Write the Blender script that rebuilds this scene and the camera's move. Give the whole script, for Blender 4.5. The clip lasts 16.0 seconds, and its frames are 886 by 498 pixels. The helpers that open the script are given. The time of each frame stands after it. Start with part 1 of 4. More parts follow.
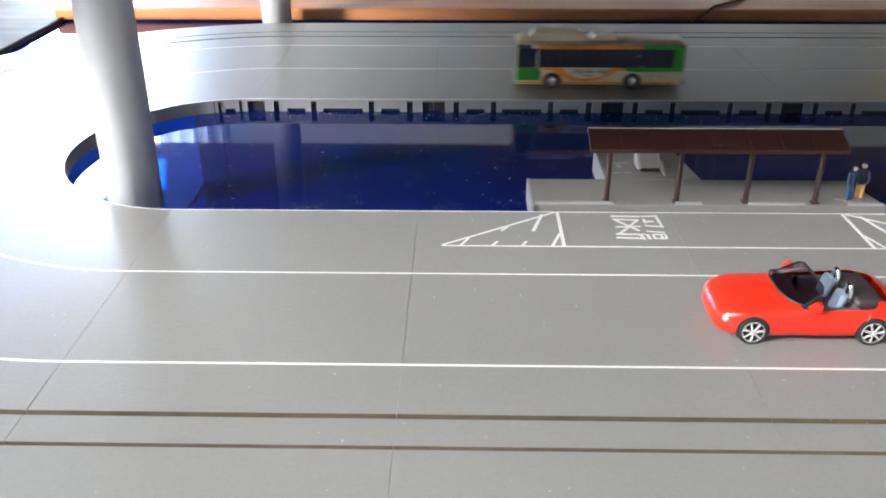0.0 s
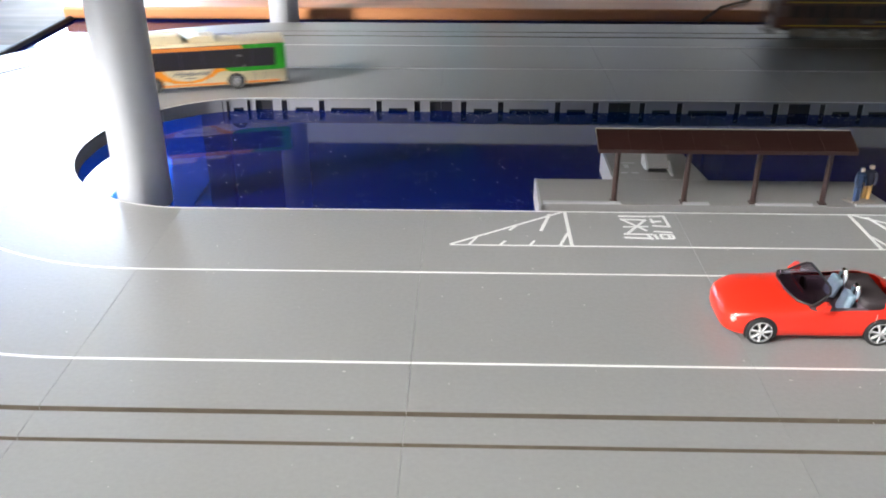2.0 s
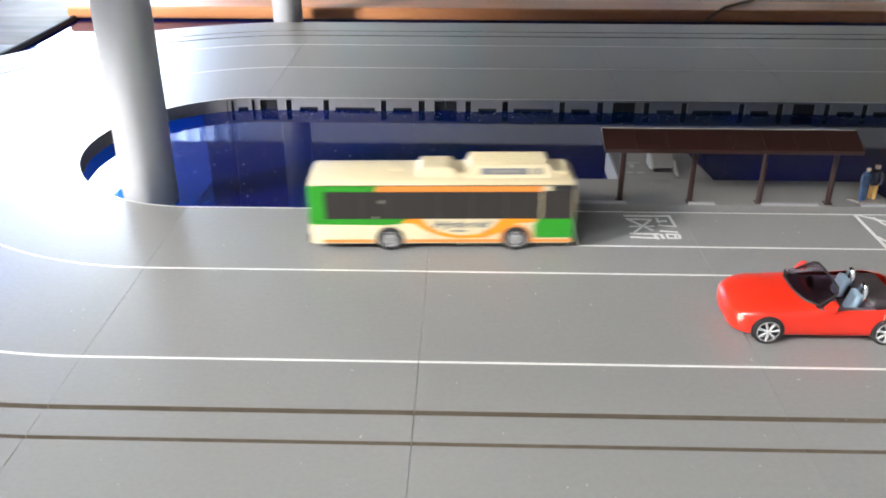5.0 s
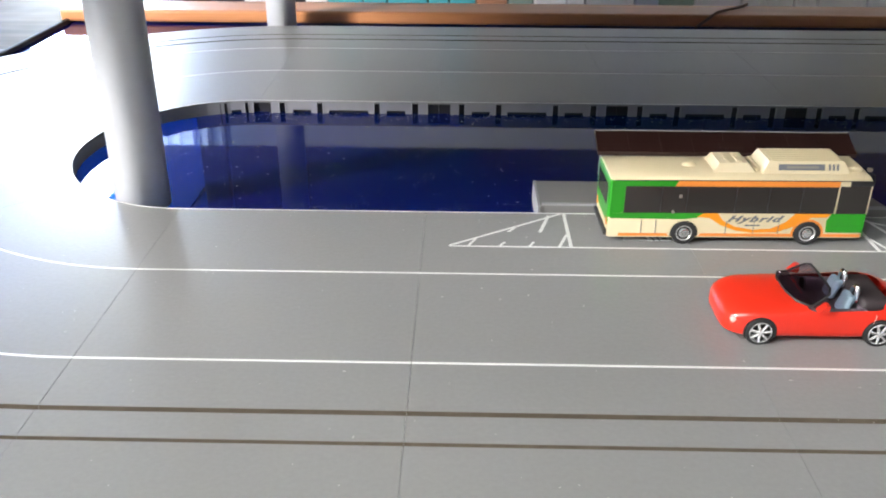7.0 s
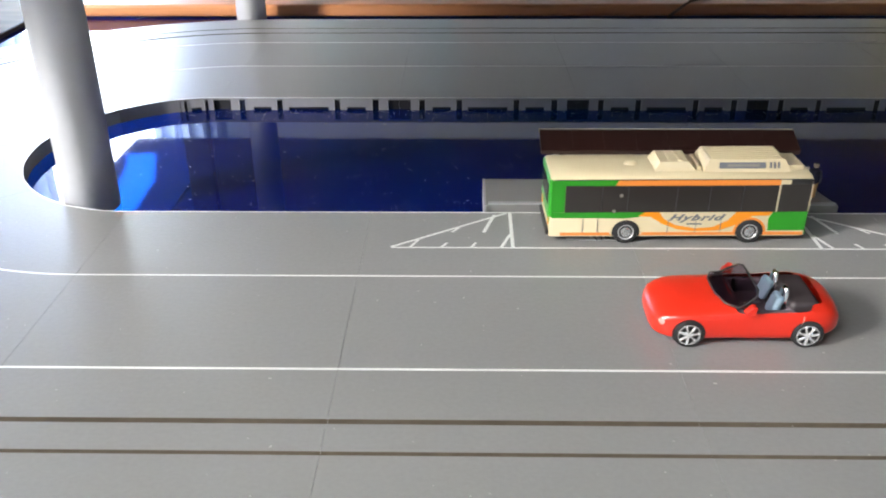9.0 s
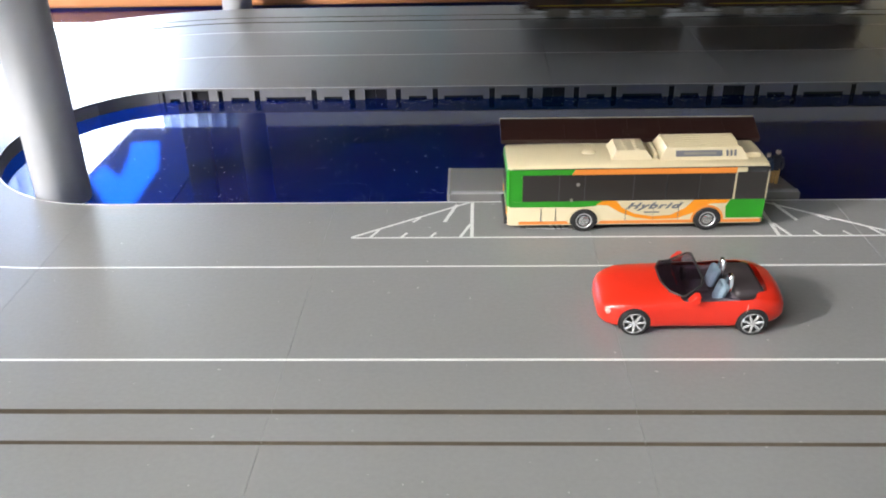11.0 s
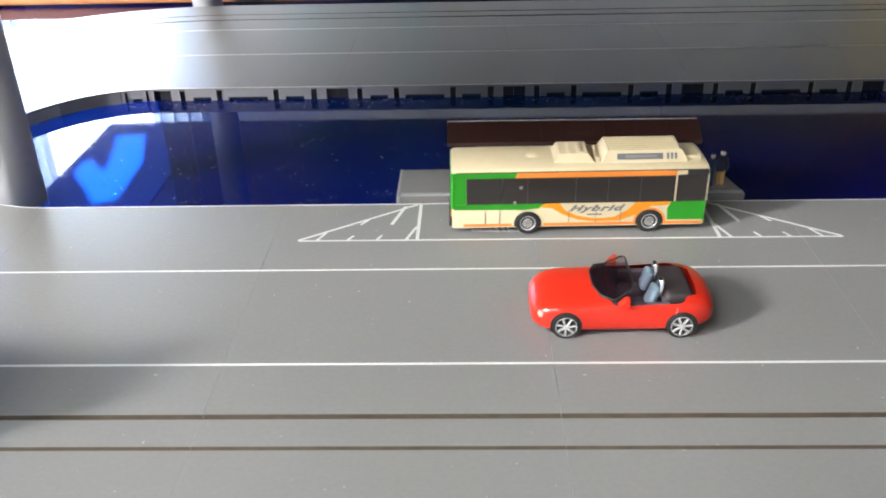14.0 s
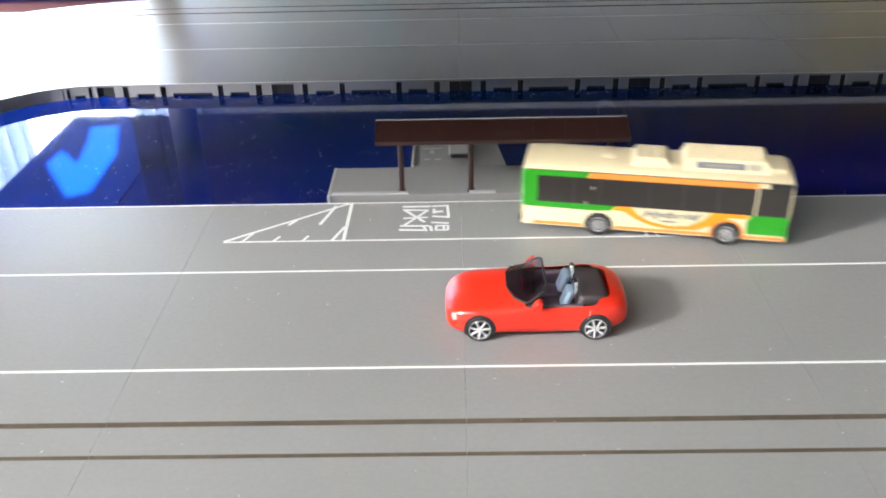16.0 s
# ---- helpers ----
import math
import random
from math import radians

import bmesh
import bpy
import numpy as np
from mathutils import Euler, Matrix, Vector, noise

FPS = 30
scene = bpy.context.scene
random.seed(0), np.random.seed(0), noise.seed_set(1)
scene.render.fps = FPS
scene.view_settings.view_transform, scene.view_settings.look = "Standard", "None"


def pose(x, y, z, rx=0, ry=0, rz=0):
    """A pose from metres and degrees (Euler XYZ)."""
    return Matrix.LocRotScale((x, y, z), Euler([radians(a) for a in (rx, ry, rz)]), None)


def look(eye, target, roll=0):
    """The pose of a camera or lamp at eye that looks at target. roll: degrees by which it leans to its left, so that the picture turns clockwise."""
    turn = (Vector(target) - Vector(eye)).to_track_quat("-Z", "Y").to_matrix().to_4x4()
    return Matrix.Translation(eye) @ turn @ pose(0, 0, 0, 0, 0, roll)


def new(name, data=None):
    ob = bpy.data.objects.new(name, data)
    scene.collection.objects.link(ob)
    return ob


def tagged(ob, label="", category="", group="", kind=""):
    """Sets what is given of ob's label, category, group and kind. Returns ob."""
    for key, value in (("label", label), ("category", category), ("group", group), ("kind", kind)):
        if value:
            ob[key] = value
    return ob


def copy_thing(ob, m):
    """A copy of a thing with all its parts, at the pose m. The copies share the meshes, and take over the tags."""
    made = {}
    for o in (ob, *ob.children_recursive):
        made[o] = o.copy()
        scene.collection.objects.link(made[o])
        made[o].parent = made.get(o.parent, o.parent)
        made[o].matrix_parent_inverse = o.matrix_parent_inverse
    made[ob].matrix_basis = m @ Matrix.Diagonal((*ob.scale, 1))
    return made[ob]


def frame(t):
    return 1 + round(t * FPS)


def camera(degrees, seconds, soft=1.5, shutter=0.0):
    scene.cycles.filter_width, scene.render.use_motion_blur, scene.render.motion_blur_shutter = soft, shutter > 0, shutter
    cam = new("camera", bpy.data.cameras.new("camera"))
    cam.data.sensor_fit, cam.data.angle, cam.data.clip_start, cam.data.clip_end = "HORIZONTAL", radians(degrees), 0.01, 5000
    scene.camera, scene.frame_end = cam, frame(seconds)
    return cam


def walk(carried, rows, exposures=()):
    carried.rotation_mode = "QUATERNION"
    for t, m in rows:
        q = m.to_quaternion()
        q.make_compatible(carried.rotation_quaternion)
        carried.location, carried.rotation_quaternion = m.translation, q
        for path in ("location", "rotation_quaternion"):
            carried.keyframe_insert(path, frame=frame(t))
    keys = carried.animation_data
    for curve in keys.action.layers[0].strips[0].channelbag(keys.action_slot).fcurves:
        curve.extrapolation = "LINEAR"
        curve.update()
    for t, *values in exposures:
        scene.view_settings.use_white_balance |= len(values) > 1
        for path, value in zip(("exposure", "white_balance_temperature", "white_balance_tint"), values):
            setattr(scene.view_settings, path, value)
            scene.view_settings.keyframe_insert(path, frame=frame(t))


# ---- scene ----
K = 0.001  # all builders below work in millimetres of the model
cam = camera(53.72, 16.0, soft=1.9, shutter=0.85)
# seconds, x, y, z (mm), pitch, roll, yaw
PATH = [
    (0, 11.44, -138.87, 101.14, -26.62, 0.08, 1.12),
    (0.5, 11.14, -139.29, 100.81, -26.63, -0.01, 1.28),
    (1, 11.19, -139.64, 101.72, -26.65, -0.22, 1.16),
    (1.5, 10.50, -140.27, 101.66, -26.59, -0.21, 1.29),
    (2, 10.34, -139.87, 101.50, -26.65, -0.03, 1.46),
    (2.5, 10.58, -139.62, 101.57, -26.56, -0.02, 1.36),
    (3, 9.94, -140.13, 100.70, -26.39, -0.24, 1.41),
    (3.5, 8.69, -140.11, 100.52, -26.36, -0.29, 1.31),
    (4, 8.52, -140.05, 100.79, -26.54, -0.10, 1.49),
    (6.5, 9.50, -140.42, 101.61, -26.66, -0.06, 1.53),
    (7, 9.17, -140.48, 100.39, -26.26, -0.28, 1.20),
    (7.5, 12.00, -140.52, 101.25, -26.18, -0.57, 0.87),
    (8, 16.54, -140.25, 101.66, -26.53, -0.59, 0.81),
    (8.5, 20.70, -137.97, 102.60, -27.16, 0.02, 1.06),
    (9, 24.77, -138.12, 104.07, -27.23, 0.28, 1.04),
    (9.5, 28.85, -138.55, 104.01, -27.79, 0.41, 1.09),
    (12, 44.22, -139.76, 108.53, -28.29, 1.37, 1.80),
    (12.5, 46.56, -140.22, 109.05, -28.13, 1.18, 1.83),
    (13, 48.46, -139.08, 108.96, -28.69, 1.32, 1.55),
    (13.5, 50.53, -138.89, 108.87, -28.73, 1.17, 1.29),
    (14, 52.06, -139.53, 110.45, -28.98, 1.21, 1.14),
    (14.5, 55.80, -139.20, 110.07, -29.34, 0.98, 0.92),
    (15, 60.65, -136.77, 109.99, -29.34, 0.90, 0.48),
    (15.5, 64.00, -136.14, 110.89, -29.51, 0.87, 0.21),
    (16, 68.58, -136.48, 112.09, -29.75, 1.16, 0.35),
]
walk(cam, [(t, pose(x * K, y * K, z * K, 90 + pitch, roll, yaw)) for t, x, y, z, pitch, roll, yaw in PATH],
     exposures=[(0, 0.15), (4, 0.09), (7, -0.07), (9, -0.12), (12, -0.14), (12.5, -0.04), (13, 0.06), (14, 0.05), (15, 0.09), (16, 0.29)])

# ---------------------------------------------------------------- light
world = bpy.data.worlds.new("room_world")
scene.world = world
world.use_nodes = True
world.node_tree.nodes["Background"].inputs[0].default_value = (0.75, 0.85, 1.0, 1)
world.node_tree.nodes["Background"].inputs[1].default_value = 0.3
scene.view_settings.exposure = 0.0


def area_lamp(name, eye, target, width, height, power, colour):
    lamp = bpy.data.lights.new(name, "AREA")
    lamp.shape, lamp.size, lamp.size_y = "RECTANGLE", width, height
    lamp.energy, lamp.color = power, colour
    ob = new(name, lamp)
    ob.matrix_basis = look(eye, target)
    return ob


# daylight of the tall window behind the layout, and of the small one in the side wall
area_lamp("window_daylight", (-1.24, 2.46, 0.62), (-1.24, 0.0, 0.62), 0.86, 1.88, 122, (0.79, 0.91, 1.0))
side = area_lamp("side_window_daylight", (-1.68, -0.83, 0.90), (-0.58, -0.01, 0.0), 0.26, 0.34, 9.2, (1.0, 0.975, 0.97))
side.data.spread = radians(48)  # beam narrowed by hand so that its light fades towards the right
# added soft fill from behind the camera, no source known there
area_lamp("south_fill_light", (-0.95, -1.04, 1.35), (-0.80, 0.6, 1.0), 1.08, 0.86, 35, (0.98, 0.975, 0.97))


sun = bpy.data.lights.new("sun", "SUN")
sun.energy, sun.angle, sun.color = 120, radians(0.3), (1.0, 0.96, 0.9)
new("sun", sun).matrix_basis = look((0, 0, 0), (0.45, -1.06, -0.72))


# ---------------------------------------------------------------- materials
def mat(name, colour, rough=0.5, metal=0.0, vary=0.08, grain=400.0, bump=0.0, coat=0.0, spec=0.5, patch=18.0, rvary=0.06):
    m = bpy.data.materials.new(name)
    m.use_nodes = True
    nt = m.node_tree
    b = nt.nodes["Principled BSDF"]
    b.inputs["Roughness"].default_value = rough
    b.inputs["Metallic"].default_value = metal
    b.inputs["Coat Weight"].default_value = coat
    b.inputs["Specular IOR Level"].default_value = spec
    tc = nt.nodes.new("ShaderNodeTexCoord")
    n1 = nt.nodes.new("ShaderNodeTexNoise")
    n1.inputs["Scale"].default_value, n1.inputs["Detail"].default_value = grain, 4
    n2 = nt.nodes.new("ShaderNodeTexNoise")
    n2.inputs["Scale"].default_value, n2.inputs["Detail"].default_value = patch, 0.5
    nt.links.new(tc.outputs["Object"], n1.inputs["Vector"])
    nt.links.new(tc.outputs["Object"], n2.inputs["Vector"])
    add = nt.nodes.new("ShaderNodeMath")
    add.operation = "ADD"
    nt.links.new(n1.outputs["Fac"], add.inputs[0])
    nt.links.new(n2.outputs["Fac"], add.inputs[1])
    ramp = nt.nodes.new("ShaderNodeMapRange")
    ramp.inputs["From Min"].default_value, ramp.inputs["From Max"].default_value = 0.5, 1.5
    ramp.inputs["To Min"].default_value, ramp.inputs["To Max"].default_value = 1 - vary, 1 + vary
    nt.links.new(add.outputs[0], ramp.inputs["Value"])
    mix = nt.nodes.new("ShaderNodeVectorMath")
    mix.operation = "SCALE"
    mix.inputs[0].default_value = colour
    nt.links.new(ramp.outputs[0], mix.inputs["Scale"])
    nt.links.new(mix.outputs[0], b.inputs["Base Color"])
    rr = nt.nodes.new("ShaderNodeMapRange")
    rr.inputs["From Min"].default_value, rr.inputs["From Max"].default_value = 0.1, 0.9
    rr.inputs["To Min"].default_value, rr.inputs["To Max"].default_value = max(0.02, rough - rvary), min(1, rough + rvary)
    nt.links.new(n2.outputs["Fac"], rr.inputs["Value"])
    nt.links.new(rr.outputs[0], b.inputs["Roughness"])
    if bump:
        bp = nt.nodes.new("ShaderNodeBump")
        bp.inputs["Strength"].default_value, bp.inputs["Distance"].default_value = bump, 0.0003
        nt.links.new(n1.outputs["Fac"], bp.inputs["Height"])
        nt.links.new(bp.outputs[0], b.inputs["Normal"])
    return m


def wood_mat(name, dark, light, scale, rough):
    m = mat(name, light, rough)
    nt = m.node_tree
    b = nt.nodes["Principled BSDF"]
    tc = nt.nodes.new("ShaderNodeTexCoord")
    mp = nt.nodes.new("ShaderNodeMapping")
    mp.inputs["Scale"].default_value = scale
    n = nt.nodes.new("ShaderNodeTexNoise")
    n.inputs["Scale"].default_value, n.inputs["Detail"].default_value, n.inputs["Distortion"].default_value = 1.0, 5, 0.6
    cr = nt.nodes.new("ShaderNodeValToRGB")
    cr.color_ramp.elements[0].position, cr.color_ramp.elements[1].position = 0.35, 0.68
    cr.color_ramp.elements[0].color, cr.color_ramp.elements[1].color = (*dark, 1), (*light, 1)
    nt.links.new(tc.outputs["Object"], mp.inputs["Vector"])
    nt.links.new(mp.outputs[0], n.inputs["Vector"])
    nt.links.new(n.outputs["Fac"], cr.inputs["Fac"])
    nt.links.new(cr.outputs[0], b.inputs["Base Color"])
    return m


def acrylic_mat():
    """Clear blue sheet: tinted see-through, a glossy face, dust and fine scratches."""
    m = bpy.data.materials.new("blue_acrylic")
    m.use_nodes = True
    nt = m.node_tree
    nt.nodes.clear()
    out = nt.nodes.new("ShaderNodeOutputMaterial")
    tr = nt.nodes.new("ShaderNodeBsdfTransparent")
    tr.inputs[0].default_value = (0.002, 0.08, 0.68, 1)
    gl = nt.nodes.new("ShaderNodeBsdfGlossy")
    gl.inputs["Roughness"].default_value = 0.035
    fr = nt.nodes.new("ShaderNodeFresnel")
    fr.inputs["IOR"].default_value = 1.52
    mx = nt.nodes.new("ShaderNodeMixShader")
    body = nt.nodes.new("ShaderNodeBsdfDiffuse")
    body.inputs[0].default_value = (0.006, 0.012, 0.45, 1)
    mb = nt.nodes.new("ShaderNodeMixShader")
    mb.inputs[0].default_value = 0.15
    nt.links.new(tr.outputs[0], mb.inputs[1])
    nt.links.new(body.outputs[0], mb.inputs[2])
    nt.links.new(fr.outputs[0], mx.inputs[0])
    nt.links.new(mb.outputs[0], mx.inputs[1])
    nt.links.new(gl.outputs[0], mx.inputs[2])
    tc = nt.nodes.new("ShaderNodeTexCoord")
    n = nt.nodes.new("ShaderNodeTexNoise")
    n.inputs["Scale"].default_value, n.inputs["Detail"].default_value = 900, 8
    n3 = nt.nodes.new("ShaderNodeTexNoise")
    n3.inputs["Scale"].default_value, n3.inputs["Detail"].default_value = 24, 2
    nt.links.new(tc.outputs["Object"], n.inputs["Vector"])
    nt.links.new(tc.outputs["Object"], n3.inputs["Vector"])
    mul = nt.nodes.new("ShaderNodeMath")
    mul.operation = "MULTIPLY"
    nt.links.new(n.outputs["Fac"], mul.inputs[0])
    nt.links.new(n3.outputs["Fac"], mul.inputs[1])
    cr = nt.nodes.new("ShaderNodeMapRange")
    cr.inputs["From Min"].default_value, cr.inputs["From Max"].default_value = 0.40, 0.56
    cr.inputs["To Min"].default_value, cr.inputs["To Max"].default_value = 0.0, 0.18
    nt.links.new(mul.outputs[0], cr.inputs["Value"])
    dust = nt.nodes.new("ShaderNodeBsdfDiffuse")
    dust.inputs[0].default_value = (0.55, 0.56, 0.6, 1)
    mx2 = nt.nodes.new("ShaderNodeMixShader")
    nt.links.new(cr.outputs[0], mx2.inputs[0])
    nt.links.new(mx.outputs[0], mx2.inputs[1])
    nt.links.new(dust.outputs[0], mx2.inputs[2])
    nt.links.new(mx2.outputs[0], out.inputs[0])
    return m


ROAD = mat("grey_road_plastic", (0.245, 0.245, 0.238), 0.33, spec=0.6, vary=0.09, grain=900, bump=0.16, patch=17, rvary=0.0)
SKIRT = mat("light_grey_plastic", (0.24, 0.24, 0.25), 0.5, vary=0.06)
# curved end wall: window glare is put into this lighter grey
SKIRT_GLARE = mat("grey_wall_with_glare", (0.42, 0.42, 0.44), 0.5, vary=0.06)
# plain dark plastic, also used as painted shade behind the road skirt
DARK = mat("dark_plastic_and_recess_shade", (0.010, 0.010, 0.012), 0.6)
PAINT = mat("white_road_paint", (0.80, 0.80, 0.78), 0.5, vary=0.06, grain=1500)
GROOVE = mat("worn_groove_brown", (0.105, 0.085, 0.060), 0.7, vary=0.4, grain=250)
ACRYLIC = acrylic_mat()
CLEARSHEET = bpy.data.materials.new("clear_sheet_edge")
CLEARSHEET.use_nodes = True
CLEARSHEET.node_tree.nodes.clear()
CLEARSHEET.node_tree.links.new(CLEARSHEET.node_tree.nodes.new("ShaderNodeBsdfTransparent").outputs[0], CLEARSHEET.node_tree.nodes.new("ShaderNodeOutputMaterial").inputs[0])
WOOD = wood_mat("orange_varnished_wood", (0.46, 0.18, 0.07), (0.70, 0.31, 0.13), (6, 60, 60), 0.35)
FLOOR = wood_mat("brown_floor_boards", (0.03, 0.02, 0.014), (0.07, 0.048, 0.032), (2, 22, 2), 0.8)
WALL = mat("plaster_wall", (0.78, 0.78, 0.77), 0.9, grain=60, patch=1.5)
DARKWALL = wood_mat("wall_panelling", (0.12, 0.08, 0.05), (0.22, 0.15, 0.10), (3, 3, 1), 0.6)
CEIL = mat("white_ceiling", (0.6, 0.6, 0.58), 0.9, grain=60, patch=1.5)
STEEL = mat("satin_silver_tube", (0.72, 0.73, 0.75), 0.34, 0.25, vary=0.04, rvary=0.04)
GREEN = mat("bus_green", (0.022, 0.28, 0.014), 0.32, vary=0.03, coat=0.2)
CREAM = mat("bus_cream", (0.67, 0.57, 0.36), 0.38, vary=0.03, coat=0.1)
ORANGE = mat("bus_orange", (0.80, 0.26, 0.045), 0.35, vary=0.03, coat=0.1)
SWOOSH = mat("bus_deep_orange", (0.84, 0.29, 0.012), 0.35, vary=0.03, coat=0.1)
GLASS = mat("smoked_window", (0.034, 0.030, 0.027), 0.12, vary=0.02)
TYRE = mat("black_rubber", (0.016, 0.016, 0.016), 0.7)
RIM = mat("silver_wheel", (0.62, 0.62, 0.60), 0.25, 0.8, vary=0.04)
BLACK = mat("black_plastic", (0.02, 0.02, 0.02), 0.45)
GREYTXT = mat("grey_lettering", (0.15, 0.155, 0.17), 0.5)
RED = mat("car_red_enamel", (0.70, 0.030, 0.013), 0.30, vary=0.02, coat=0.25)
CABIN = mat("dark_grey_cabin", (0.12, 0.095, 0.108), 0.55)
TONNEAU = mat("dark_folded_hood", (0.045, 0.036, 0.038), 0.45)
BLUESEAT = mat("blue_grey_seat", (0.21, 0.29, 0.35), 0.6)
CHROME = mat("chrome", (0.8, 0.8, 0.82), 0.1, 1.0, vary=0.02)
ALLOY = mat("bright_alloy", (0.72, 0.72, 0.71), 0.26, 0.5, vary=0.03)
RIMBACK = mat("dull_alloy", (0.10, 0.10, 0.10), 0.4, 0.4)
CLEAR = mat("car_lamp_cover", (0.75, 0.42, 0.36), 0.15, coat=0.5)
TRAMB = mat("tram_brown", (0.082, 0.034, 0.021), 0.42, vary=0.05, coat=0.1)
TRAMR = mat("tram_roof_grey_green", (0.088, 0.115, 0.106), 0.6, vary=0.06)
YELLOW = mat("tram_yellow_line", (0.52, 0.33, 0.02), 0.45)
TCREAM = mat("tram_cream_parts", (0.24, 0.222, 0.19), 0.55, vary=0.05)
CABPANE = mat("cab_pane_reflection", (0.11, 0.08, 0.07), 0.3)
COOLER = mat("pinkish_grey_cooler", (0.28, 0.25, 0.24), 0.5, vary=0.06)
NAMEP = mat("worn_name_plate", (0.032, 0.016, 0.012), 0.5)
PANTO = mat("tram_pale_cream", (0.46, 0.44, 0.39), 0.5)
PALE = mat("pale_grey_plastic", (0.32, 0.32, 0.32), 0.5, vary=0.06)
SHELTER = mat("shelter_brown", (0.024, 0.0095, 0.0075), 0.42, vary=0.06)
PLAT = mat("platform_grey", (0.20, 0.195, 0.187), 0.55, vary=0.07, grain=1200, bump=0.1)
FACE = mat("figure_pale_paint", (0.58, 0.47, 0.36), 0.6)
NAVY = mat("figure_navy", (0.014, 0.034, 0.08), 0.6)
SKIN = mat("figure_ochre", (0.60, 0.36, 0.12), 0.6)


# ---------------------------------------------------------------- builders (millimetres)
def part(name, bm, material, parent=None, label="", smooth=False):
    """Links a bmesh as one mesh object under a thing or part."""
    for v in bm.verts:
        v.co *= K
    bmesh.ops.recalc_face_normals(bm, faces=bm.faces[:])
    me = bpy.data.meshes.new(name)
    bm.to_mesh(me)
    bm.free()
    me.materials.append(material)
    if smooth:
        for p in me.polygons:
            p.use_smooth = True
        me.set_sharp_from_angle(angle=radians(38))
    ob = new(name, me)
    if parent is not None:
        ob.parent = parent
    if label:
        tagged(ob, label)
    return ob


def thing(name, label, category, x=0, y=0, z=0, rz=0, group="", kind=""):
    ob = new(name)
    ob.empty_display_size = 0.01
    ob.matrix_basis = pose(x * K, y * K, z * K, 0, 0, rz)
    return tagged(ob, label, category, group, kind)


def box(bm, x0, x1, y0, y1, z0, z1, bevel=0.0, seg=2):
    made = bmesh.ops.create_cube(bm, size=1)["verts"]
    for v in made:
        v.co = Vector((x0 + (v.co.x + 0.5) * (x1 - x0), y0 + (v.co.y + 0.5) * (y1 - y0), z0 + (v.co.z + 0.5) * (z1 - z0)))
    if bevel:
        edges = list({e for v in made for e in v.link_edges})
        bmesh.ops.bevel(bm, geom=edges, offset=bevel, segments=seg, affect="EDGES", profile=0.5)
    return bm


def boxed(*args, **kw):
    return box(bmesh.new(), *args, **kw)


def prism(bm, pts, axis, d0, d1):
    """A flat outline (2D points) pushed from d0 to d1 along an axis."""
    def at(p, d):
        return {"x": (d, p[0], p[1]), "y": (p[0], d, p[1]), "z": (p[0], p[1], d)}[axis]
    a = [bm.verts.new(at(p, d0)) for p in pts]
    b = [bm.verts.new(at(p, d1)) for p in pts]
    bm.faces.new(a)
    bm.faces.new(b[::-1])
    for i in range(len(pts)):
        j = (i + 1) % len(pts)
        bm.faces.new((a[i], b[i], b[j], a[j]))
    return bm


def prismed(pts, axis, d0, d1):
    return prism(bmesh.new(), pts, axis, d0, d1)


def arc(cx, cz, r, a0, a1, n=14, rz=None):
    rz = r if rz is None else rz
    return [(cx + r * math.cos(radians(a0 + (a1 - a0) * i / n)), cz + rz * math.sin(radians(a0 + (a1 - a0) * i / n))) for i in range(n + 1)]


def tube(bm, points, r, n=10, close=True):
    """A round bar through points; r may be a list of radii."""
    rs = r if isinstance(r, (list, tuple)) else [r] * len(points)
    rings = []
    for i, p in enumerate(points):
        a, b = Vector(points[max(i - 1, 0)]), Vector(points[min(i + 1, len(points) - 1)])
        q = (b - a).to_track_quat("Z", "Y")
        rings.append([bm.verts.new(Vector(p) + q @ Vector((rs[i] * math.cos(2 * math.pi * k / n), rs[i] * math.sin(2 * math.pi * k / n), 0))) for k in range(n)])
    for a, b in zip(rings, rings[1:]):
        for k in range(n):
            bm.faces.new((a[k], a[(k + 1) % n], b[(k + 1) % n], b[k]))
    if close:
        bm.faces.new(rings[0][::-1])
        bm.faces.new(rings[-1])
    return bm


def tubed(points, r, n=10):
    return tube(bmesh.new(), points, r, n)


def lathe_y(bm, outline, n=24):
    """Turns (radius, y) pairs about the y axis."""
    rings = [[bm.verts.new((r * math.cos(2 * math.pi * k / n), y, r * math.sin(2 * math.pi * k / n))) for k in range(n)] for r, y in outline]
    for a, b in zip(rings, rings[1:]):
        for k in range(n):
            bm.faces.new((a[k], a[(k + 1) % n], b[(k + 1) % n], b[k]))
    bm.faces.new(rings[0])
    bm.faces.new(rings[-1][::-1])
    return bm


# ---------------------------------------------------------------- the room
FZ = -350
ROOM = (-1700, 1900, -1060, 2500, FZ, 2050)


def sheer_mat():
    """Thin pale cloth that lets part of the daylight through."""
    m = bpy.data.materials.new("sheer_cloth")
    m.use_nodes = True
    nt = m.node_tree
    nt.nodes.clear()
    out = nt.nodes.new("ShaderNodeOutputMaterial")
    tl = nt.nodes.new("ShaderNodeBsdfTranslucent")
    tl.inputs[0].default_value = (0.50, 0.58, 0.78, 1)
    df = nt.nodes.new("ShaderNodeBsdfDiffuse")
    df.inputs[0].default_value = (0.55, 0.6, 0.72, 1)
    mx = nt.nodes.new("ShaderNodeMixShader")
    mx.inputs[0].default_value = 0.55
    nt.links.new(tl.outputs[0], mx.inputs[1])
    nt.links.new(df.outputs[0], mx.inputs[2])
    nt.links.new(mx.outputs[0], out.inputs[0])
    return m


SHEER = sheer_mat()


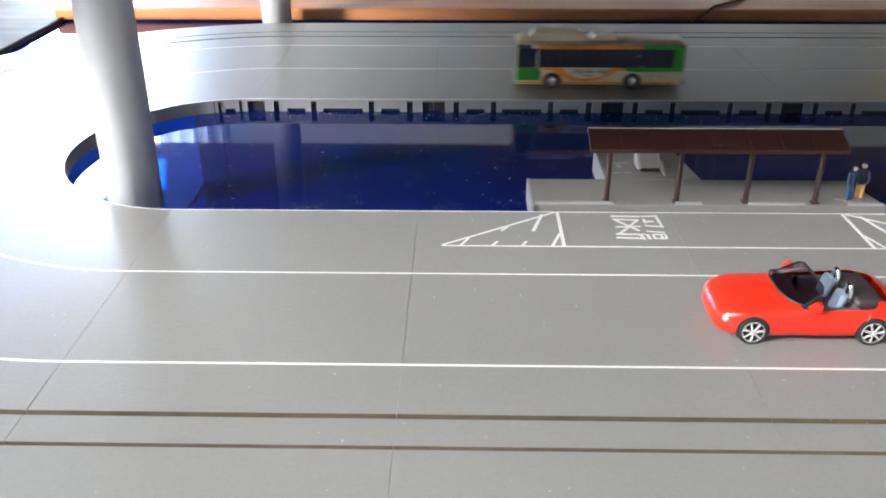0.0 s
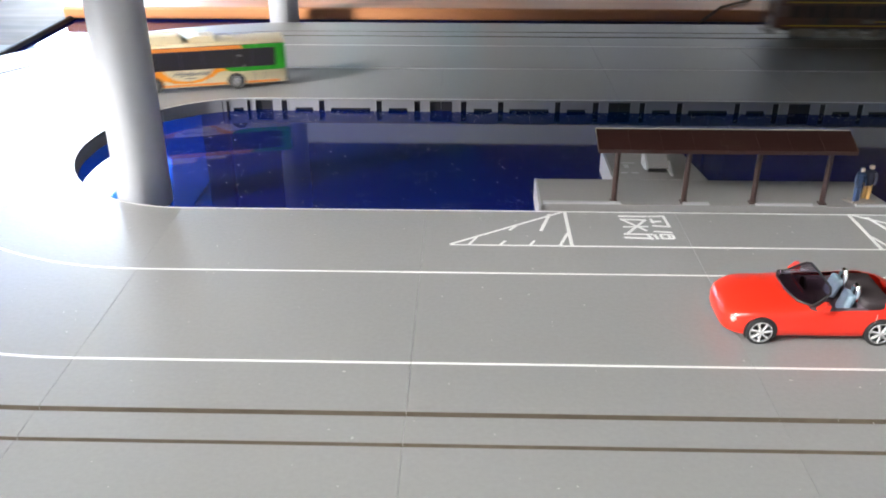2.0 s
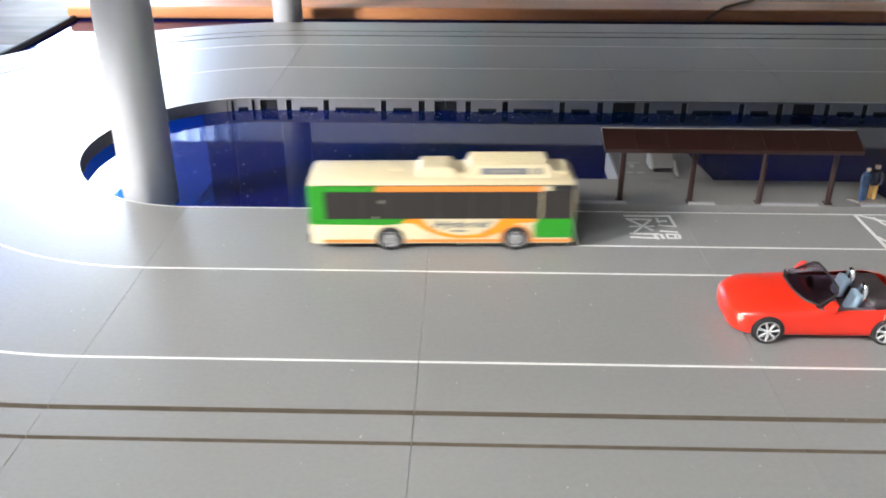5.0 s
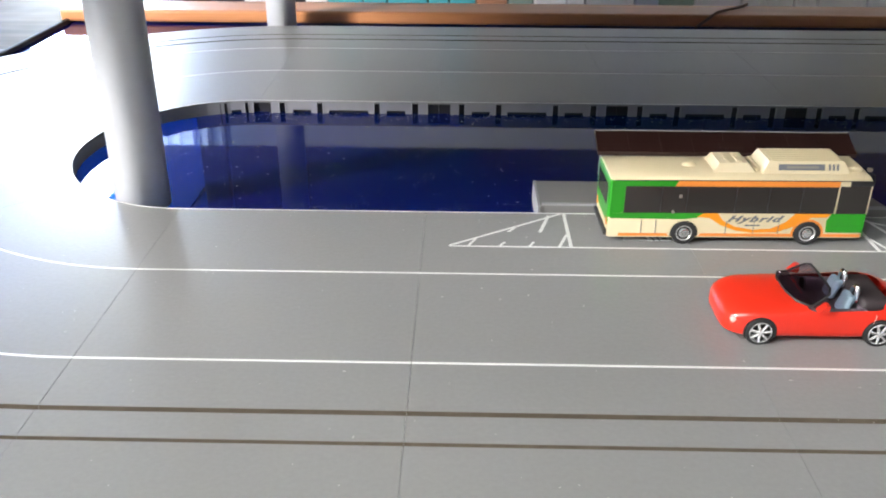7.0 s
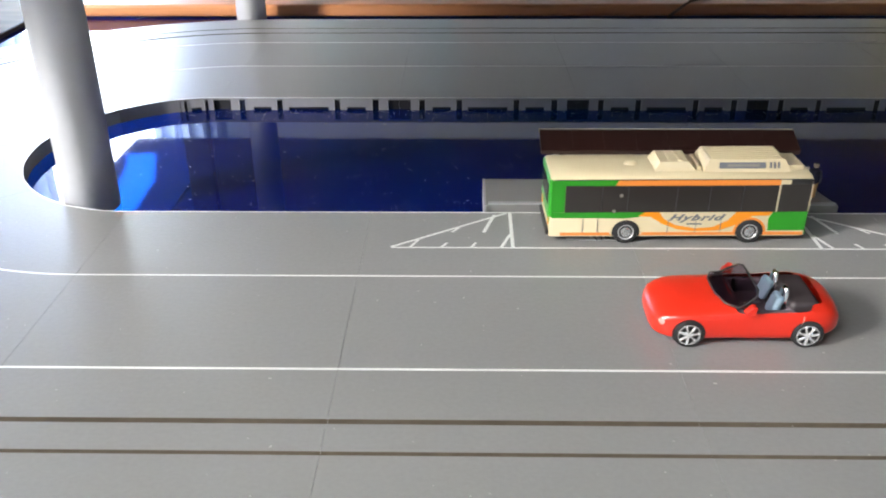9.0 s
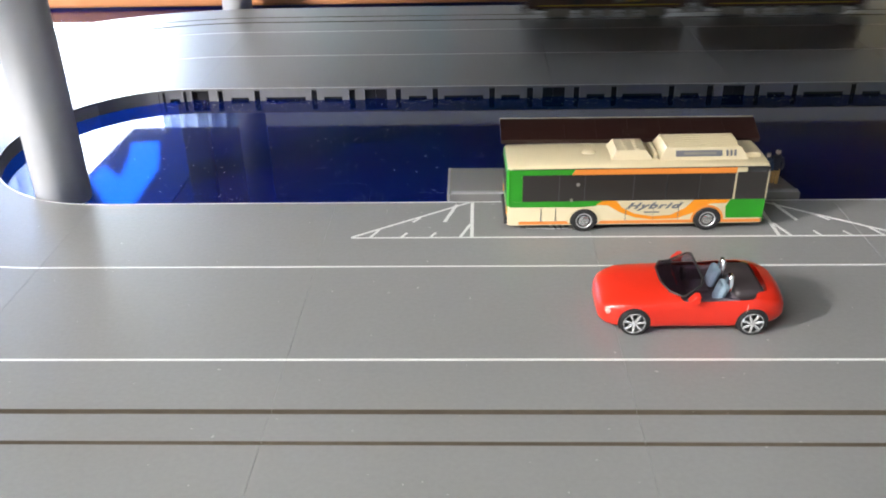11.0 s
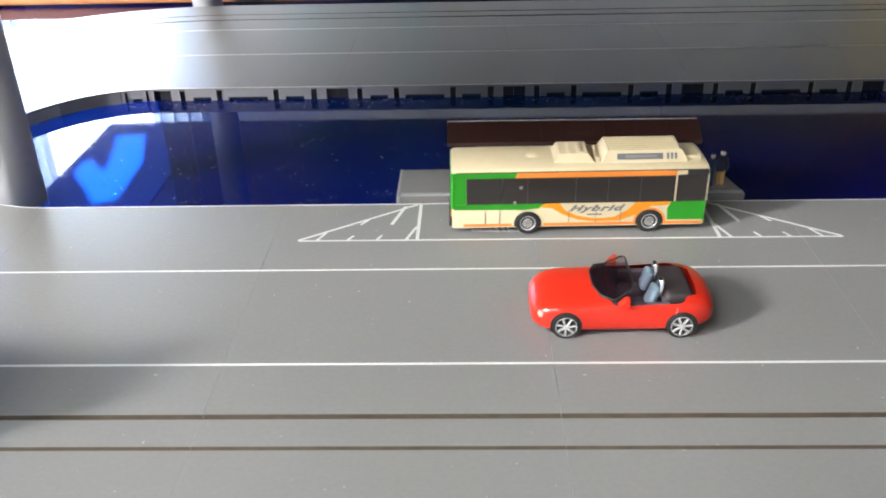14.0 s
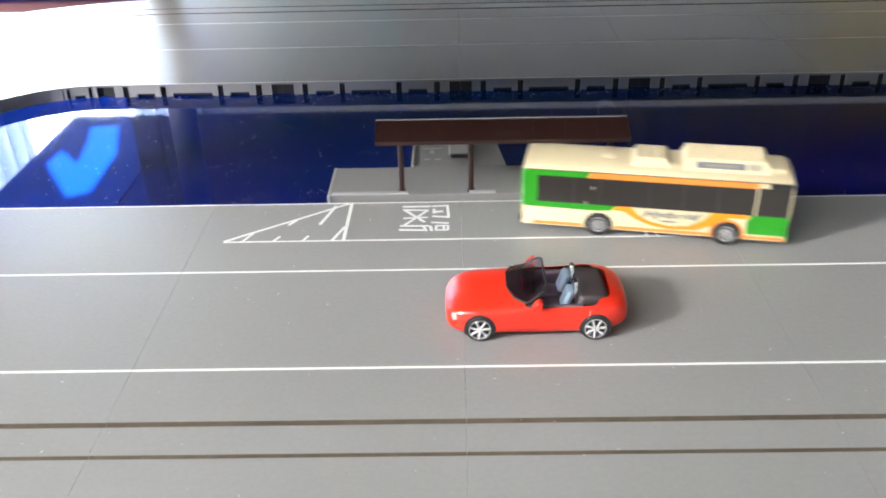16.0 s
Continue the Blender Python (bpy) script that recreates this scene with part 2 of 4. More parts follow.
def curtain(x0, x1, pleats):
    """Pale pleated cloth hanging before one side of the tall window."""
    t = thing("curtain", "pale blue-white pleated sheer curtain drawn to one side of the window", "curtain", group="curtains of the tall window")
    bm = bmesh.new()
    n = pleats * 8
    top, low = [], []
    for i in range(n + 1):
        f = i / n
        a = f * pleats * 2 * math.pi
        x = x0 + (x1 - x0) * f
        top.append(bm.verts.new((x, 2405 + 16 * math.sin(a), 1680)))
        low.append(bm.verts.new((x, 2405 + 26 * math.sin(a + 0.3), FZ + 20)))
    for i in range(n):
        bm.faces.new((top[i], top[i + 1], low[i + 1], low[i]))
    part("cloth", bm, SHEER, t, smooth=True)
    part("rod", tubed([(x0 - 5, 2405, 1690), (x1 + 5, 2405, 1690)], 9, 12), DARK, t)


def shutter():
    """Unseen screen added outside the window; its slanting gap shapes the sun patch indoors."""
    gap = [(-1072, 708), (-1085, 777), (-1130, 858), (-1160, 868), (-1181, 801), (-1157, 766), (-1139, 797), (-1119, 740), (-1115, 710)]
    rim = [(-700, -345), (-700, 2040), (-1760, 2040), (-1760, -345)]
    bm = bmesh.new()
    edges = []
    for ring in (gap, rim):
        v = [bm.verts.new((x, 2595, z)) for x, z in ring]
        edges += [bm.edges.new((v[k], v[(k + 1) % len(v)])) for k in range(len(v))]
    bmesh.ops.triangle_fill(bm, edges=edges, use_beauty=True)
    bmesh.ops.solidify(bm, geom=bm.faces[:], thickness=6)
    tagged(part("sun_patch_mask", bm, WALL), "unseen pale screen added outside the tall window to shape the sun patch", "shutter", kind="structure")


def room():
    x0, x1, y0, y1, z0, z1 = ROOM
    tagged(part("floor", boxed(x0, x1, y0, y1, z0 - 20, z0), FLOOR), "brown wooden floor boards under the table", "floor", kind="structure")
    tagged(part("ceiling", boxed(x0, x1, y0, y1, z1, z1 + 20), CEIL), "plain white ceiling", "ceiling", kind="structure")
    # north wall with the tall window opening
    wx0, wx1, wz0, wz1 = -1680, -800, -330, 1570
    bm = bmesh.new()
    box(bm, wx1, x1, y1, y1 + 80, z0, z1)
    box(bm, x0, wx0, y1, y1 + 80, z0, z1)
    box(bm, wx0, wx1, y1, y1 + 80, wz1, z1)
    box(bm, wx0, wx1, y1, y1 + 80, z0, wz0)
    tagged(part("wall_north", bm, WALL), "plain plaster wall around a tall window", "wall", kind="structure")
    bm = bmesh.new()
    box(bm, x0 - 80, x0, y0, y1, z0, 710)
    box(bm, x0 - 80, x0, y0, y1, 1090, z1)
    box(bm, x0 - 80, x0, y0, -990, 710, 1090)
    box(bm, x0 - 80, x0, -670, y1, 710, 1090)
    tagged(part("wall_west", bm, WALL), "plain plaster wall with a small window", "wall", kind="structure")
    tagged(part("wall_east", boxed(x1, x1 + 80, y0, y1, z0, z1), DARKWALL), "wood-panelled wall", "wall", kind="structure")
    # south wall, its opening added to go with the fill lamp
    bm = bmesh.new()
    box(bm, x0, -1500, y0 - 80, y0, z0, z1)
    box(bm, -400, x1, y0 - 80, y0, z0, z1)
    box(bm, -1500, -400, y0 - 80, y0, z0, 900)
    box(bm, -1500, -400, y0 - 80, y0, 1800, z1)
    tagged(part("wall_south", bm, WALL), "plain plaster wall with an unseen window added for fill light", "wall", kind="structure")


room()
tagged(part("rug", boxed(-1150, -332, 640, 1700, FZ, FZ + 3, 1.0), mat("pale_woven_rug", (0.14, 0.135, 0.13), 0.9, grain=120, patch=3)), "pale woven rug on the floor by the window", "rug")
curtain(-1690, -1257, 9)
curtain(-915, -690, 5)
shutter()

# ---------------------------------------------------------------- table: blue sheet in a wooden frame
PZ = -5.0   # top of the blue sheet
TX0, TX1, TY0, TY1 = -212, 560, -70, 356


def table():
    t = thing("table", "low table with glossy clear blue top in varnished wooden frame", "table", 0, 0, FZ)
    h = -FZ
    sheet = part("tabletop", boxed(TX0, TX1, TY0, TY1 + 30, h + PZ - 3, h + PZ), ACRYLIC, t, "glossy clear blue sheet with dust and scratches")
    sheet.data.materials.append(CLEARSHEET)
    for p in sheet.data.polygons:
        p.material_index = 0 if p.normal.z > 0.5 else 1
    part("rail", boxed(TX0 - 5, TX1 + 26, TY1, TY1 + 30, h - 4.2, h + 2.5, 1.6), WOOD, t)
    part("rail", boxed(TX0 - 5, TX1 + 26, TY1 + 30.3, TY1 + 46, h - 22, h - 9, 1.6), WOOD, t)
    for k in range(6):
        part("rail_foot", boxed(TX0 + 60 + k * 120, TX0 + 68 + k * 120, TY1 + 12, TY1 + 26, h + PZ, h - 4.1), WOOD, t)
    part("rail", boxed(TX0 - 5, TX1 + 26, TY0 - 30, TY0, h - 22, h - 4, 2.0), WOOD, t)
    part("rail", boxed(TX0 - 2.8, TX0, TY0 + 0.3, TY1 + 29.7, h - 22, h - 2.5, 1.0), DARK, t, "thin dark edge strip")
    part("rail", boxed(TX1 + 0.3, TX1 + 26, TY0 + 0.3, TY1 + 29.7, h - 22, h - 3.4, 2.0), WOOD, t)
    for x, ys in ((TX0 - 23, (TY0 - 24, 190)), (TX1, (TY0 - 24, TY1 + 31))):
        for y in ys:
            part("leg", boxed(x, x + 20, y, y + 20, 0, h - 22, 2.0), WOOD, t)


table()

# ---------------------------------------------------------------- roads round the pool
CX, CY, AX, BY = -70.0, 140.0, 48.0, 53.0    # left end of the pool: centre and half axes
XR = 349.5                                     # centre of the other end
FAR = 1.14                                     # the far road is a little wider


def curve_point(phi, o, right=False):
    """phi -90 (near) to 90 (far) round an end; o: outward distance from the pool's edge."""
    c, s = math.cos(radians(phi)), math.sin(radians(phi))
    x = (AX + o) * c
    y = CY + s * (BY + (o if s < 0 else o * FAR))
    return (XR + x if right else CX - x), y


def strip_points(kind, a, b, n):
    """Functions of o along a piece of the loop."""
    if kind == "near":
        return [lambda o, x=a + (b - a) * i / n: (x, CY - BY - o) for i in range(n + 1)]
    if kind == "far":
        return [lambda o, x=a + (b - a) * i / n: (x, CY + BY + o * FAR) for i in range(n + 1)]
    return [lambda o, p=a + (b - a) * i / n: curve_point(p, o, kind == "right") for i in range(n + 1)]


def sweep(bm, profile, stations, close=True):
    rings = [[bm.verts.new((*f(o), z)) for o, z in profile] for f in stations]
    m = len(profile)
    for a, b in zip(rings, rings[1:]):
        for k in range(m if close else m - 1):
            bm.faces.new((a[k], a[(k + 1) % m], b[(k + 1) % m], b[k]))
    if close:
        bm.faces.new(rings[0][::-1])
        bm.faces.new(rings[-1])
    return bm


G1, G2 = 94.0, 103.0       # grooves of the tram line
L1, L0 = 37.5, 77.0        # lane lines
OUT = 121.0
W1, W2 = 0.76, 0.55        # half widths of the grooves
PROFILE = [(0, 0), (0, -0.8), (1.6, -0.8), (1.6, PZ), (OUT, PZ), (OUT, 0),
           (G2 + W2, 0), (G2 + W2 - 0.05, -1.6), (G2 - W2 + 0.05, -1.6), (G2 - W2, 0),
           (G1 + W1, 0), (G1 + W1 - 0.05, -1.6), (G1 - W1 + 0.05, -1.6), (G1 - W1, 0)]


def skirt(parent, f, length, plain=0):
    """Face of a road tile over the water: light panels with slots and low gaps between them. f(d, o) -> x, y."""
    cuts = [(4.5, 7.6, 0), (10.4, 13.0, 1), (13.0, 20.2, 2), (20.2, 22.2, 1), (25.0, 27.0, 1), (27.0, 42.6, 2), (42.6, 44.6, 1),
            (47.4, 49.6, 1), (49.6, 57.0, 2), (57.0, 59.4, 1), (62.4, 65.5, 0)]
    bm = bmesh.new()
    if plain:
        cuts = [(0, plain, 0)] + [c for c in cuts if c[0] > plain]
    for a, b, k in cuts:
        a, b = a * length / 70, b * length / 70
        z = -3.7 if k == 2 else PZ
        n = 10 if b - a > 18 else 2
        st = [lambda o, d=a + (b - a) * i / n: f(d, o) for i in range(n + 1)]
        sweep(bm, [(0.1, -0.8), (0.1, z), (1.6, z), (1.6, -0.8)], st)
    part("skirt", bm, SKIRT, parent)
    # edge highlights beside the slots, drawn as pale strips
    bm = bmesh.new()
    for d in (7.6, 10.15, 22.2, 24.75, 44.6, 47.15, 59.4, 62.15, 65.5):
        if d > plain:
            a, b = (d - 0.02) * length / 70, (d + 0.27) * length / 70
            sweep(bm, [(-0.06, -0.8), (-0.06, PZ), (0.9, PZ), (0.9, -0.8)], [lambda o: f(a, o), lambda o: f(b, o)])
    part("skirt_edge_highlight", bm, PALE, parent)


def road_tile(kind, a, b, n, face):
    bm = sweep(bmesh.new(), PROFILE, strip_points(kind, a, b, n))
    tile = part("road_tile", bm, ROAD, ROADS, smooth=False)
    if face:
        if kind == "far":
            skirt(tile, lambda d, o: (a + d * (b - a) / 70, CY + BY + o), 70)
        elif kind == "left" and a > 40:
            skirt(tile, lambda d, o: curve_point(a + d * (b - a) / 70, o), 70, 42)
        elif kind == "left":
            # left end face, coloured lighter to carry the window's glare
            part("skirt", sweep(bmesh.new(), [(0.1, -0.8), (0.1, PZ), (1.1, PZ), (1.1, -0.8)], strip_points(kind, a, b, n)), SKIRT_GLARE, tile)
    # near-black strip behind the skirt: the shade under the lip put into colour
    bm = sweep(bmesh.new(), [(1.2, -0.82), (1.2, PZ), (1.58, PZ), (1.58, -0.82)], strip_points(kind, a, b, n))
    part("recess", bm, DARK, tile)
    for o, w in ((G1, W1 - 0.055), (G2, W2 - 0.055)):
        bm = sweep(bmesh.new(), [(o - w, -0.03), (o - w, -1.56), (o + w, -1.56), (o + w, -0.03), (o + w - 0.05, -0.03), (o + w - 0.05, -1.3), (o - w + 0.05, -1.3), (o - w + 0.05, -0.03)], strip_points(kind, a, b, n))
        part("groove_lining", bm, GROOVE, tile)
    for o, w, ease in ((0.32, 0.5, 0), (L1, 0.62, 2.85), (L0, 0.7, 0)):
        st = strip_points(kind, a, b, n)
        if ease and kind == "far":
            st = [lambda q, f=f: f(q + ease) for f in st]
        elif ease and a >= 0 and kind in ("left", "right"):
            st = [lambda q, f=f, e=ease * ((a + (b - a) * i / n) / 90) ** 2: f(q + e) for i, f in enumerate(st)]
        bm = sweep(bmesh.new(), [(o - w / 2, 0.05), (o + w / 2, 0.05), (o + w / 2, -0.3), (o - w / 2, -0.3)], st)
        part("lane_line", bm, PAINT, tile)


ROADS = thing("road", "grey plastic model road loop with tram grooves and white lane lines", "road", kind="structure")


def roads():
    gap = 0.04
    for k in range(-1, 6):
        road_tile("near", max(k * 70, CX) + gap, min((k + 1) * 70, XR) - gap, 1, False)
        road_tile("far", (k * 70 + 1 if k >= 0 else CX) + gap, min((k + 1) * 70 + (1 if k < 5 else 0), XR) - gap, 1, True)
    for a, b in ((-90, -45), (-45, 0), (0, 45), (45, 90)):
        road_tile("left", a + 0.035, b - 0.035, 14, True)
        road_tile("right", a + 0.025, b - 0.025, 14, False)


roads()


def stroke(bm, x0, y0, x1, y1, w, z=0.06):
    d = Vector((x1 - x0, y1 - y0))
    n = Vector((-d.y, d.x)).normalized() * w / 2
    prism(bm, [(x0 + n.x, y0 + n.y), (x0 - n.x, y0 - n.y), (x1 - n.x, y1 - n.y), (x1 + n.x, y1 + n.y)], "z", -0.2, z)


def bay_markings():
    g = thing("bay_marking", "white painted bus bay outline with hatched end triangles", "road marking", kind="structure")
    part("bay_line", prismed([(7, 64.6), (150.7, 64.6), (150.7, 65.2), (7, 65.2)], "z", -0.2, 0.055), PAINT, g)
    for m, base in ((1, 39.0), (-1, 118.5)):
        def X(d):
            return base - m * d
        bm = bmesh.new()
        stroke(bm, X(32), 65.2, X(0.8), 86.4, 0.75, 0.062)
        stroke(bm, X(0.2), 64.9, X(0), 86.6, 0.95, 0.068)
        stroke(bm, X(4.4), 85.0, X(7.6), 74.0, 0.95, 0.064)
        stroke(bm, X(14.2), 76.8, X(16.2), 74.0, 0.7, 0.064)
        stroke(bm, X(3.2), 65.2, X(0.6), 72.6, 0.8, 0.064)
        stroke(bm, X(11.0), 65.2, X(9.8), 67.8, 0.7, 0.064)
        stroke(bm, X(18.8), 65.2, X(17.4), 67.6, 0.7, 0.064)
        stroke(bm, X(27.0), 65.2, X(25.0), 69.4, 0.7, 0.064)
        part("hatched_triangle", bm, PAINT, g)
    # lettering on the ground, as plain strokes
    bm = bmesh.new()
    for s in ((53.6, 84.0, 61.6, 84.0, 0.9), (53.8, 82.0, 61.0, 81.6, 0.8), (54.2, 82.0, 60.0, 74.6, 0.8), (60.6, 81.4, 54.6, 73.0, 0.8), (54.0, 77.0, 60.8, 77.4, 0.7),
              (53.4, 72.6, 61.2, 72.4, 0.8), (53.2, 70.4, 60.0, 70.0, 0.9), (59.6, 72.6, 60.6, 69.4, 0.8), (61.8, 84.0, 66.6, 84.4, 0.8), (66.2, 84.2, 66.6, 77.0, 0.8),
              (62.0, 80.6, 65.0, 80.8, 1.0), (62.4, 82.4, 62.6, 79.6, 0.8), (62.0, 78.0, 66.4, 77.4, 0.8), (61.8, 74.4, 66.6, 73.8, 0.7), (61.6, 72.4, 62.0, 69.6, 0.9),
              (63.0, 72.4, 66.4, 72.4, 0.7), (63.0, 70.0, 66.4, 70.0, 0.7), (63.2, 72.4, 63.2, 70.0, 0.7), (65.2, 72.6, 65.4, 69.6, 0.7), (66.4, 72.4, 66.4, 70.0, 0.7)):
        stroke(bm, *s, z=0.07)
    part("lettering", bm, PAINT, g, "white painted lettering of plain strokes")


bay_markings()

# ---------------------------------------------------------------- columns
def desk():
    """A raised board on silver legs, over the far road."""
    t = thing("raised_shelf", "dark board raised over the far road on silver round legs", "shelf", 0, 0, PZ)
    r, n, top = 7.9, 48, 125
    for x, y in ((-85.7, 101.2), (-88.0, 339.0), (545.0, 101.2), (545.0, 339.0)):
        leg = part("leg", tubed([(x, y, 0), (x, y, 0.4), (x, y, top)], [r - 0.3, r, r], n), STEEL, t, "satin silver round metal leg", smooth=True)
    part("board", boxed(-227, 556, -10, 505, top, top + 5, 0.8), DARKWOOD, t, "dark wooden board")


DARKWOOD = wood_mat("dark_shelf_wood", (0.05, 0.022, 0.01), (0.13, 0.06, 0.028), (3, 30, 30), 0.4)
desk()


# ---------------------------------------------------------------- bus
def wheel(parent, x, y, r, w, side, spokes, tname="wheel"):
    wh = part(tname, lathe_y(bmesh.new(), [(r * 0.6, -w / 2), (r * 0.93, -w / 2), (r, -w / 2 + 0.25), (r, w / 2 - 0.25), (r * 0.93, w / 2), (r * 0.6, w / 2)], 28), TYRE, parent, "black tyre", smooth=True)
    wh.location = (x * K, y * K, r * K)
    bm = bmesh.new()
    d, e = side, (0.74 if spokes else 0.64)
    lathe_y(bm, [(r * e, d * (w / 2 - 0.5)), (r * e, d * (w / 2 + 0.12)), (r * (e - 0.06), d * (w / 2 + 0.12)), (r * (e - 0.12), d * (w / 2 - 0.1)), (r * 0.1, d * (w / 2 - 0.1))], 28)
    part("rim", bm, ALLOY if spokes == 0 else RIMBACK, wh, "silver wheel rim", smooth=True)
    bm = bmesh.new()
    if spokes:
        for k in range(spokes):
            a = 2 * math.pi * (k + 0.35) / spokes
            c, s = math.cos(a), math.sin(a)
            tube(bm, [(0, d * (w / 2 + 0.05), 0), (r * 0.7 * c, d * (w / 2 + 0.1), r * 0.7 * s)], r * 0.095, 6)
        lathe_y(bm, [(r * 0.76, d * (w / 2 + 0.0)), (r * 0.76, d * (w / 2 + 0.18)), (r * 0.71, d * (w / 2 + 0.18)), (r * 0.71, d * (w / 2))], 28)
    h = 0.24 if spokes else 0.42
    lathe_y(bm, [(r * h, d * (w / 2 - 0.2)), (r * h, d * (w / 2 + 0.12)), (r * h * 0.7, d * (w / 2 + 0.3)), (r * h * 0.5, d * (w / 2 + 0.3))], 14)
    part("spokes" if spokes else "hub", bm, ALLOY if spokes else RIM, wh, smooth=True)
    return wh


def build_bus():
    t = thing("bus", "cream, green and orange model city bus with smoked windows", "bus")
    H, Wd, Z0, ZT = 32.5, 8.0, 2.0, 18.9
    bm = bmesh.new()
    # rounded body section swept along the length
    sec = [(-Wd, Z0), (-Wd, ZT - 1.3), (-Wd + 0.35, ZT - 0.55), (-Wd + 1.3, ZT - 0.1), (-3, ZT + 0.25), (3, ZT + 0.25), (Wd - 1.3, ZT - 0.1), (Wd - 0.35, ZT - 0.55), (Wd, ZT - 1.3), (Wd, Z0)]
    rings = []
    for x, k in ((-H, 0.96), (-H + 0.7, 1.0), (H - 1.2, 1.0), (H - 0.2, 0.965), (H, 0.93)):
        rings.append([bm.verts.new((x, y * k, Z0 + (z - Z0) * (1 - (1 - k) * 0.45))) for y, z in sec])
    for a, b in zip(rings, rings[1:]):
        for i in range(len(sec)):
            j = (i + 1) % len(sec)
            bm.faces.new((a[i], b[i], b[j], a[j]))
    bm.faces.new(rings[0])
    bm.faces.new(rings[-1][::-1])
    part("body", bm, CREAM, t, "cream body shell", smooth=True)
    part("chassis", boxed(-30, 30, -6.4, 6.4, 1.3, 2.2), BLACK, t)
    for s in (-1, 1):
        y0, y1 = (s * 7.7, s * 8.06)
        yg = s * 8.10

        def panel(name, pts, material, y=y1, label=""):
            part(name, prismed(pts, "y", y0, y), material, t, label)
        panel("rear_window", [(-28.75, 8.98), (-19.6, 8.98), (-19.6, 16.47), (-28.75, 16.47)], GLASS, yg)
        panel("side_window", [(-19.55, 8.98), (24.0, 8.98), (24.0, 16.47), (-19.55, 16.47)], GLASS, yg)
        panel("door_window", [(24.5, 8.98), (32.0, 8.98), (32.0, 16.7), (24.5, 16.7)], GLASS, yg)
        for x in (-19.6, -13.2, -1.0, 7.2, 15.4):
            panel("window_bar", [(x - 0.12, 9.0), (x + 0.12, 9.0), (x + 0.12, 16.45), (x - 0.12, 16.45)], BLACK, s * 8.13)
        panel("rear_post", [(-32.0, 9.0), (-28.8, 9.0), (-28.8, 18.0), (-32.0, 18.0)], GREEN)
        panel("green_band", [(-28.8, 16.5), (-16.6, 16.5), (-15.8, 18.0), (-28.8, 18.0)], GREEN)
        panel("orange_band", [(-16.5, 16.5), (24.2, 16.5), (24.2, 18.0), (-15.7, 18.0)], ORANGE)
        panel("green_side", [(-32.0, 7.4), (-13.5, 7.2), (-10.0, 7.6), (-8.6, 8.95), (-32.0, 8.95)], GREEN)
        panel("orange_swoosh", [(-8.5, 8.95), (-10.2, 7.9), (-7.0, 7.6), (-4.0, 5.6), (0.0, 4.0), (4.0, 3.4), (10.6, 3.6), (15.0, 5.4), (18.6, 7.8), (22.6, 7.9), (23.4, 8.95)], SWOOSH, s * 8.08)
        panel("cream_oval", [(-5.0, 8.95), (-3.6, 7.0), (-0.4, 5.2), (4.2, 4.3), (8.8, 4.6), (12.4, 6.6), (14.4, 8.95)], CREAM, s * 8.12)
        panel("door_header", [(26.8, 16.75), (32.1, 16.75), (32.1, 17.95), (26.8, 17.95)], BLACK, s * 8.11)
        panel("roof_gutter", [(-31.5, 18.02), (32.0, 18.02), (32.0, 18.16), (-31.5, 18.16)], BLACK, s * 8.05)
        panel("green_front", [(22.9, 3.6), (32.2, 3.6), (32.2, 8.95), (23.6, 8.95), (22.6, 7.0)], GREEN, s * 8.1)
        panel("orange_sill", [(-29.6, 2.3), (31.8, 2.3), (31.8, 3.1), (-29.6, 3.1)], ORANGE, s * 8.09)
        for x in (-20.3, -24.0, -2.5, 4.5, 10.8):
            panel("panel_joint", [(x - 0.07, 3.1), (x + 0.07, 3.1), (x + 0.07, 6.8), (x - 0.07, 6.8)], GREYTXT, s * 8.125)
        for x in (-13.4, 18.8):
            bm = prismed(arc(x / 1.03, 3.2, 4.1, 190, -10, 16), "y", y0, s * 8.14)
            part("wheel_arch", bm, CREAM if x < 0 else ORANGE, t)
            part("wheel_well", prismed(arc(x / 1.03, 3.2, 3.55, 195, -15, 16), "y", y0, s * 8.18), BLACK, t)
            wheel(t, x, s * 7.95, 3.3, 2.3, s, 0)
        panel("door_stripe", [(31.9, 9.0), (32.4, 9.0), (32.4, 16.8), (31.9, 16.8)], CREAM, s * 8.0)
        cu = bpy.data.curves.new("lettering", "FONT")
        cu.body, cu.size, cu.shear, cu.extrude, cu.align_x, cu.align_y = "Hybrid", 3.55 * K, 0.45, 0.03 * K, "CENTER", "CENTER"
        cu.space_character, cu.offset = 1.18, 0.14 * K
        cu.materials.append(GREYTXT)
        tx = new("lettering", cu)
        tx.parent = t
        tx.matrix_basis = pose(4.2 * K, s * 8.88 * K, 7.25 * K, 90, 0, 0 if s < 0 else 180) @ Matrix.Diagonal((1.18, 0.66, 1, 1))
        tagged(tx, "slanted grey lettering")
        part("small_lettering", boxed(2.2, 6.0, min(y0, s * 8.15), max(y0, s * 8.15), 5.35, 5.75), GREYTXT, t)
        part("marker_lamp", tubed([(-16.4, s * 8.0, 9.4), (-16.4, s * 8.45, 9.4)], 0.42, 10), TCREAM, t)
        part("sticker", boxed(-15.3, -14.5, min(s * 8, s * 8.14), max(s * 8, s * 8.14), 13.3, 14.2), TCREAM, t)
    # front
    part("windscreen", prismed([(-7.0, 7.6), (7.0, 7.6), (6.9, 16.8), (-6.9, 16.8)], "x", 31.5, 32.62), GLASS, t)
    part("front_panel", prismed([(-7.2, 2.4), (7.2, 2.4), (7.2, 7.5), (-7.2, 7.5)], "x", 31.5, 32.6), GREEN, t)
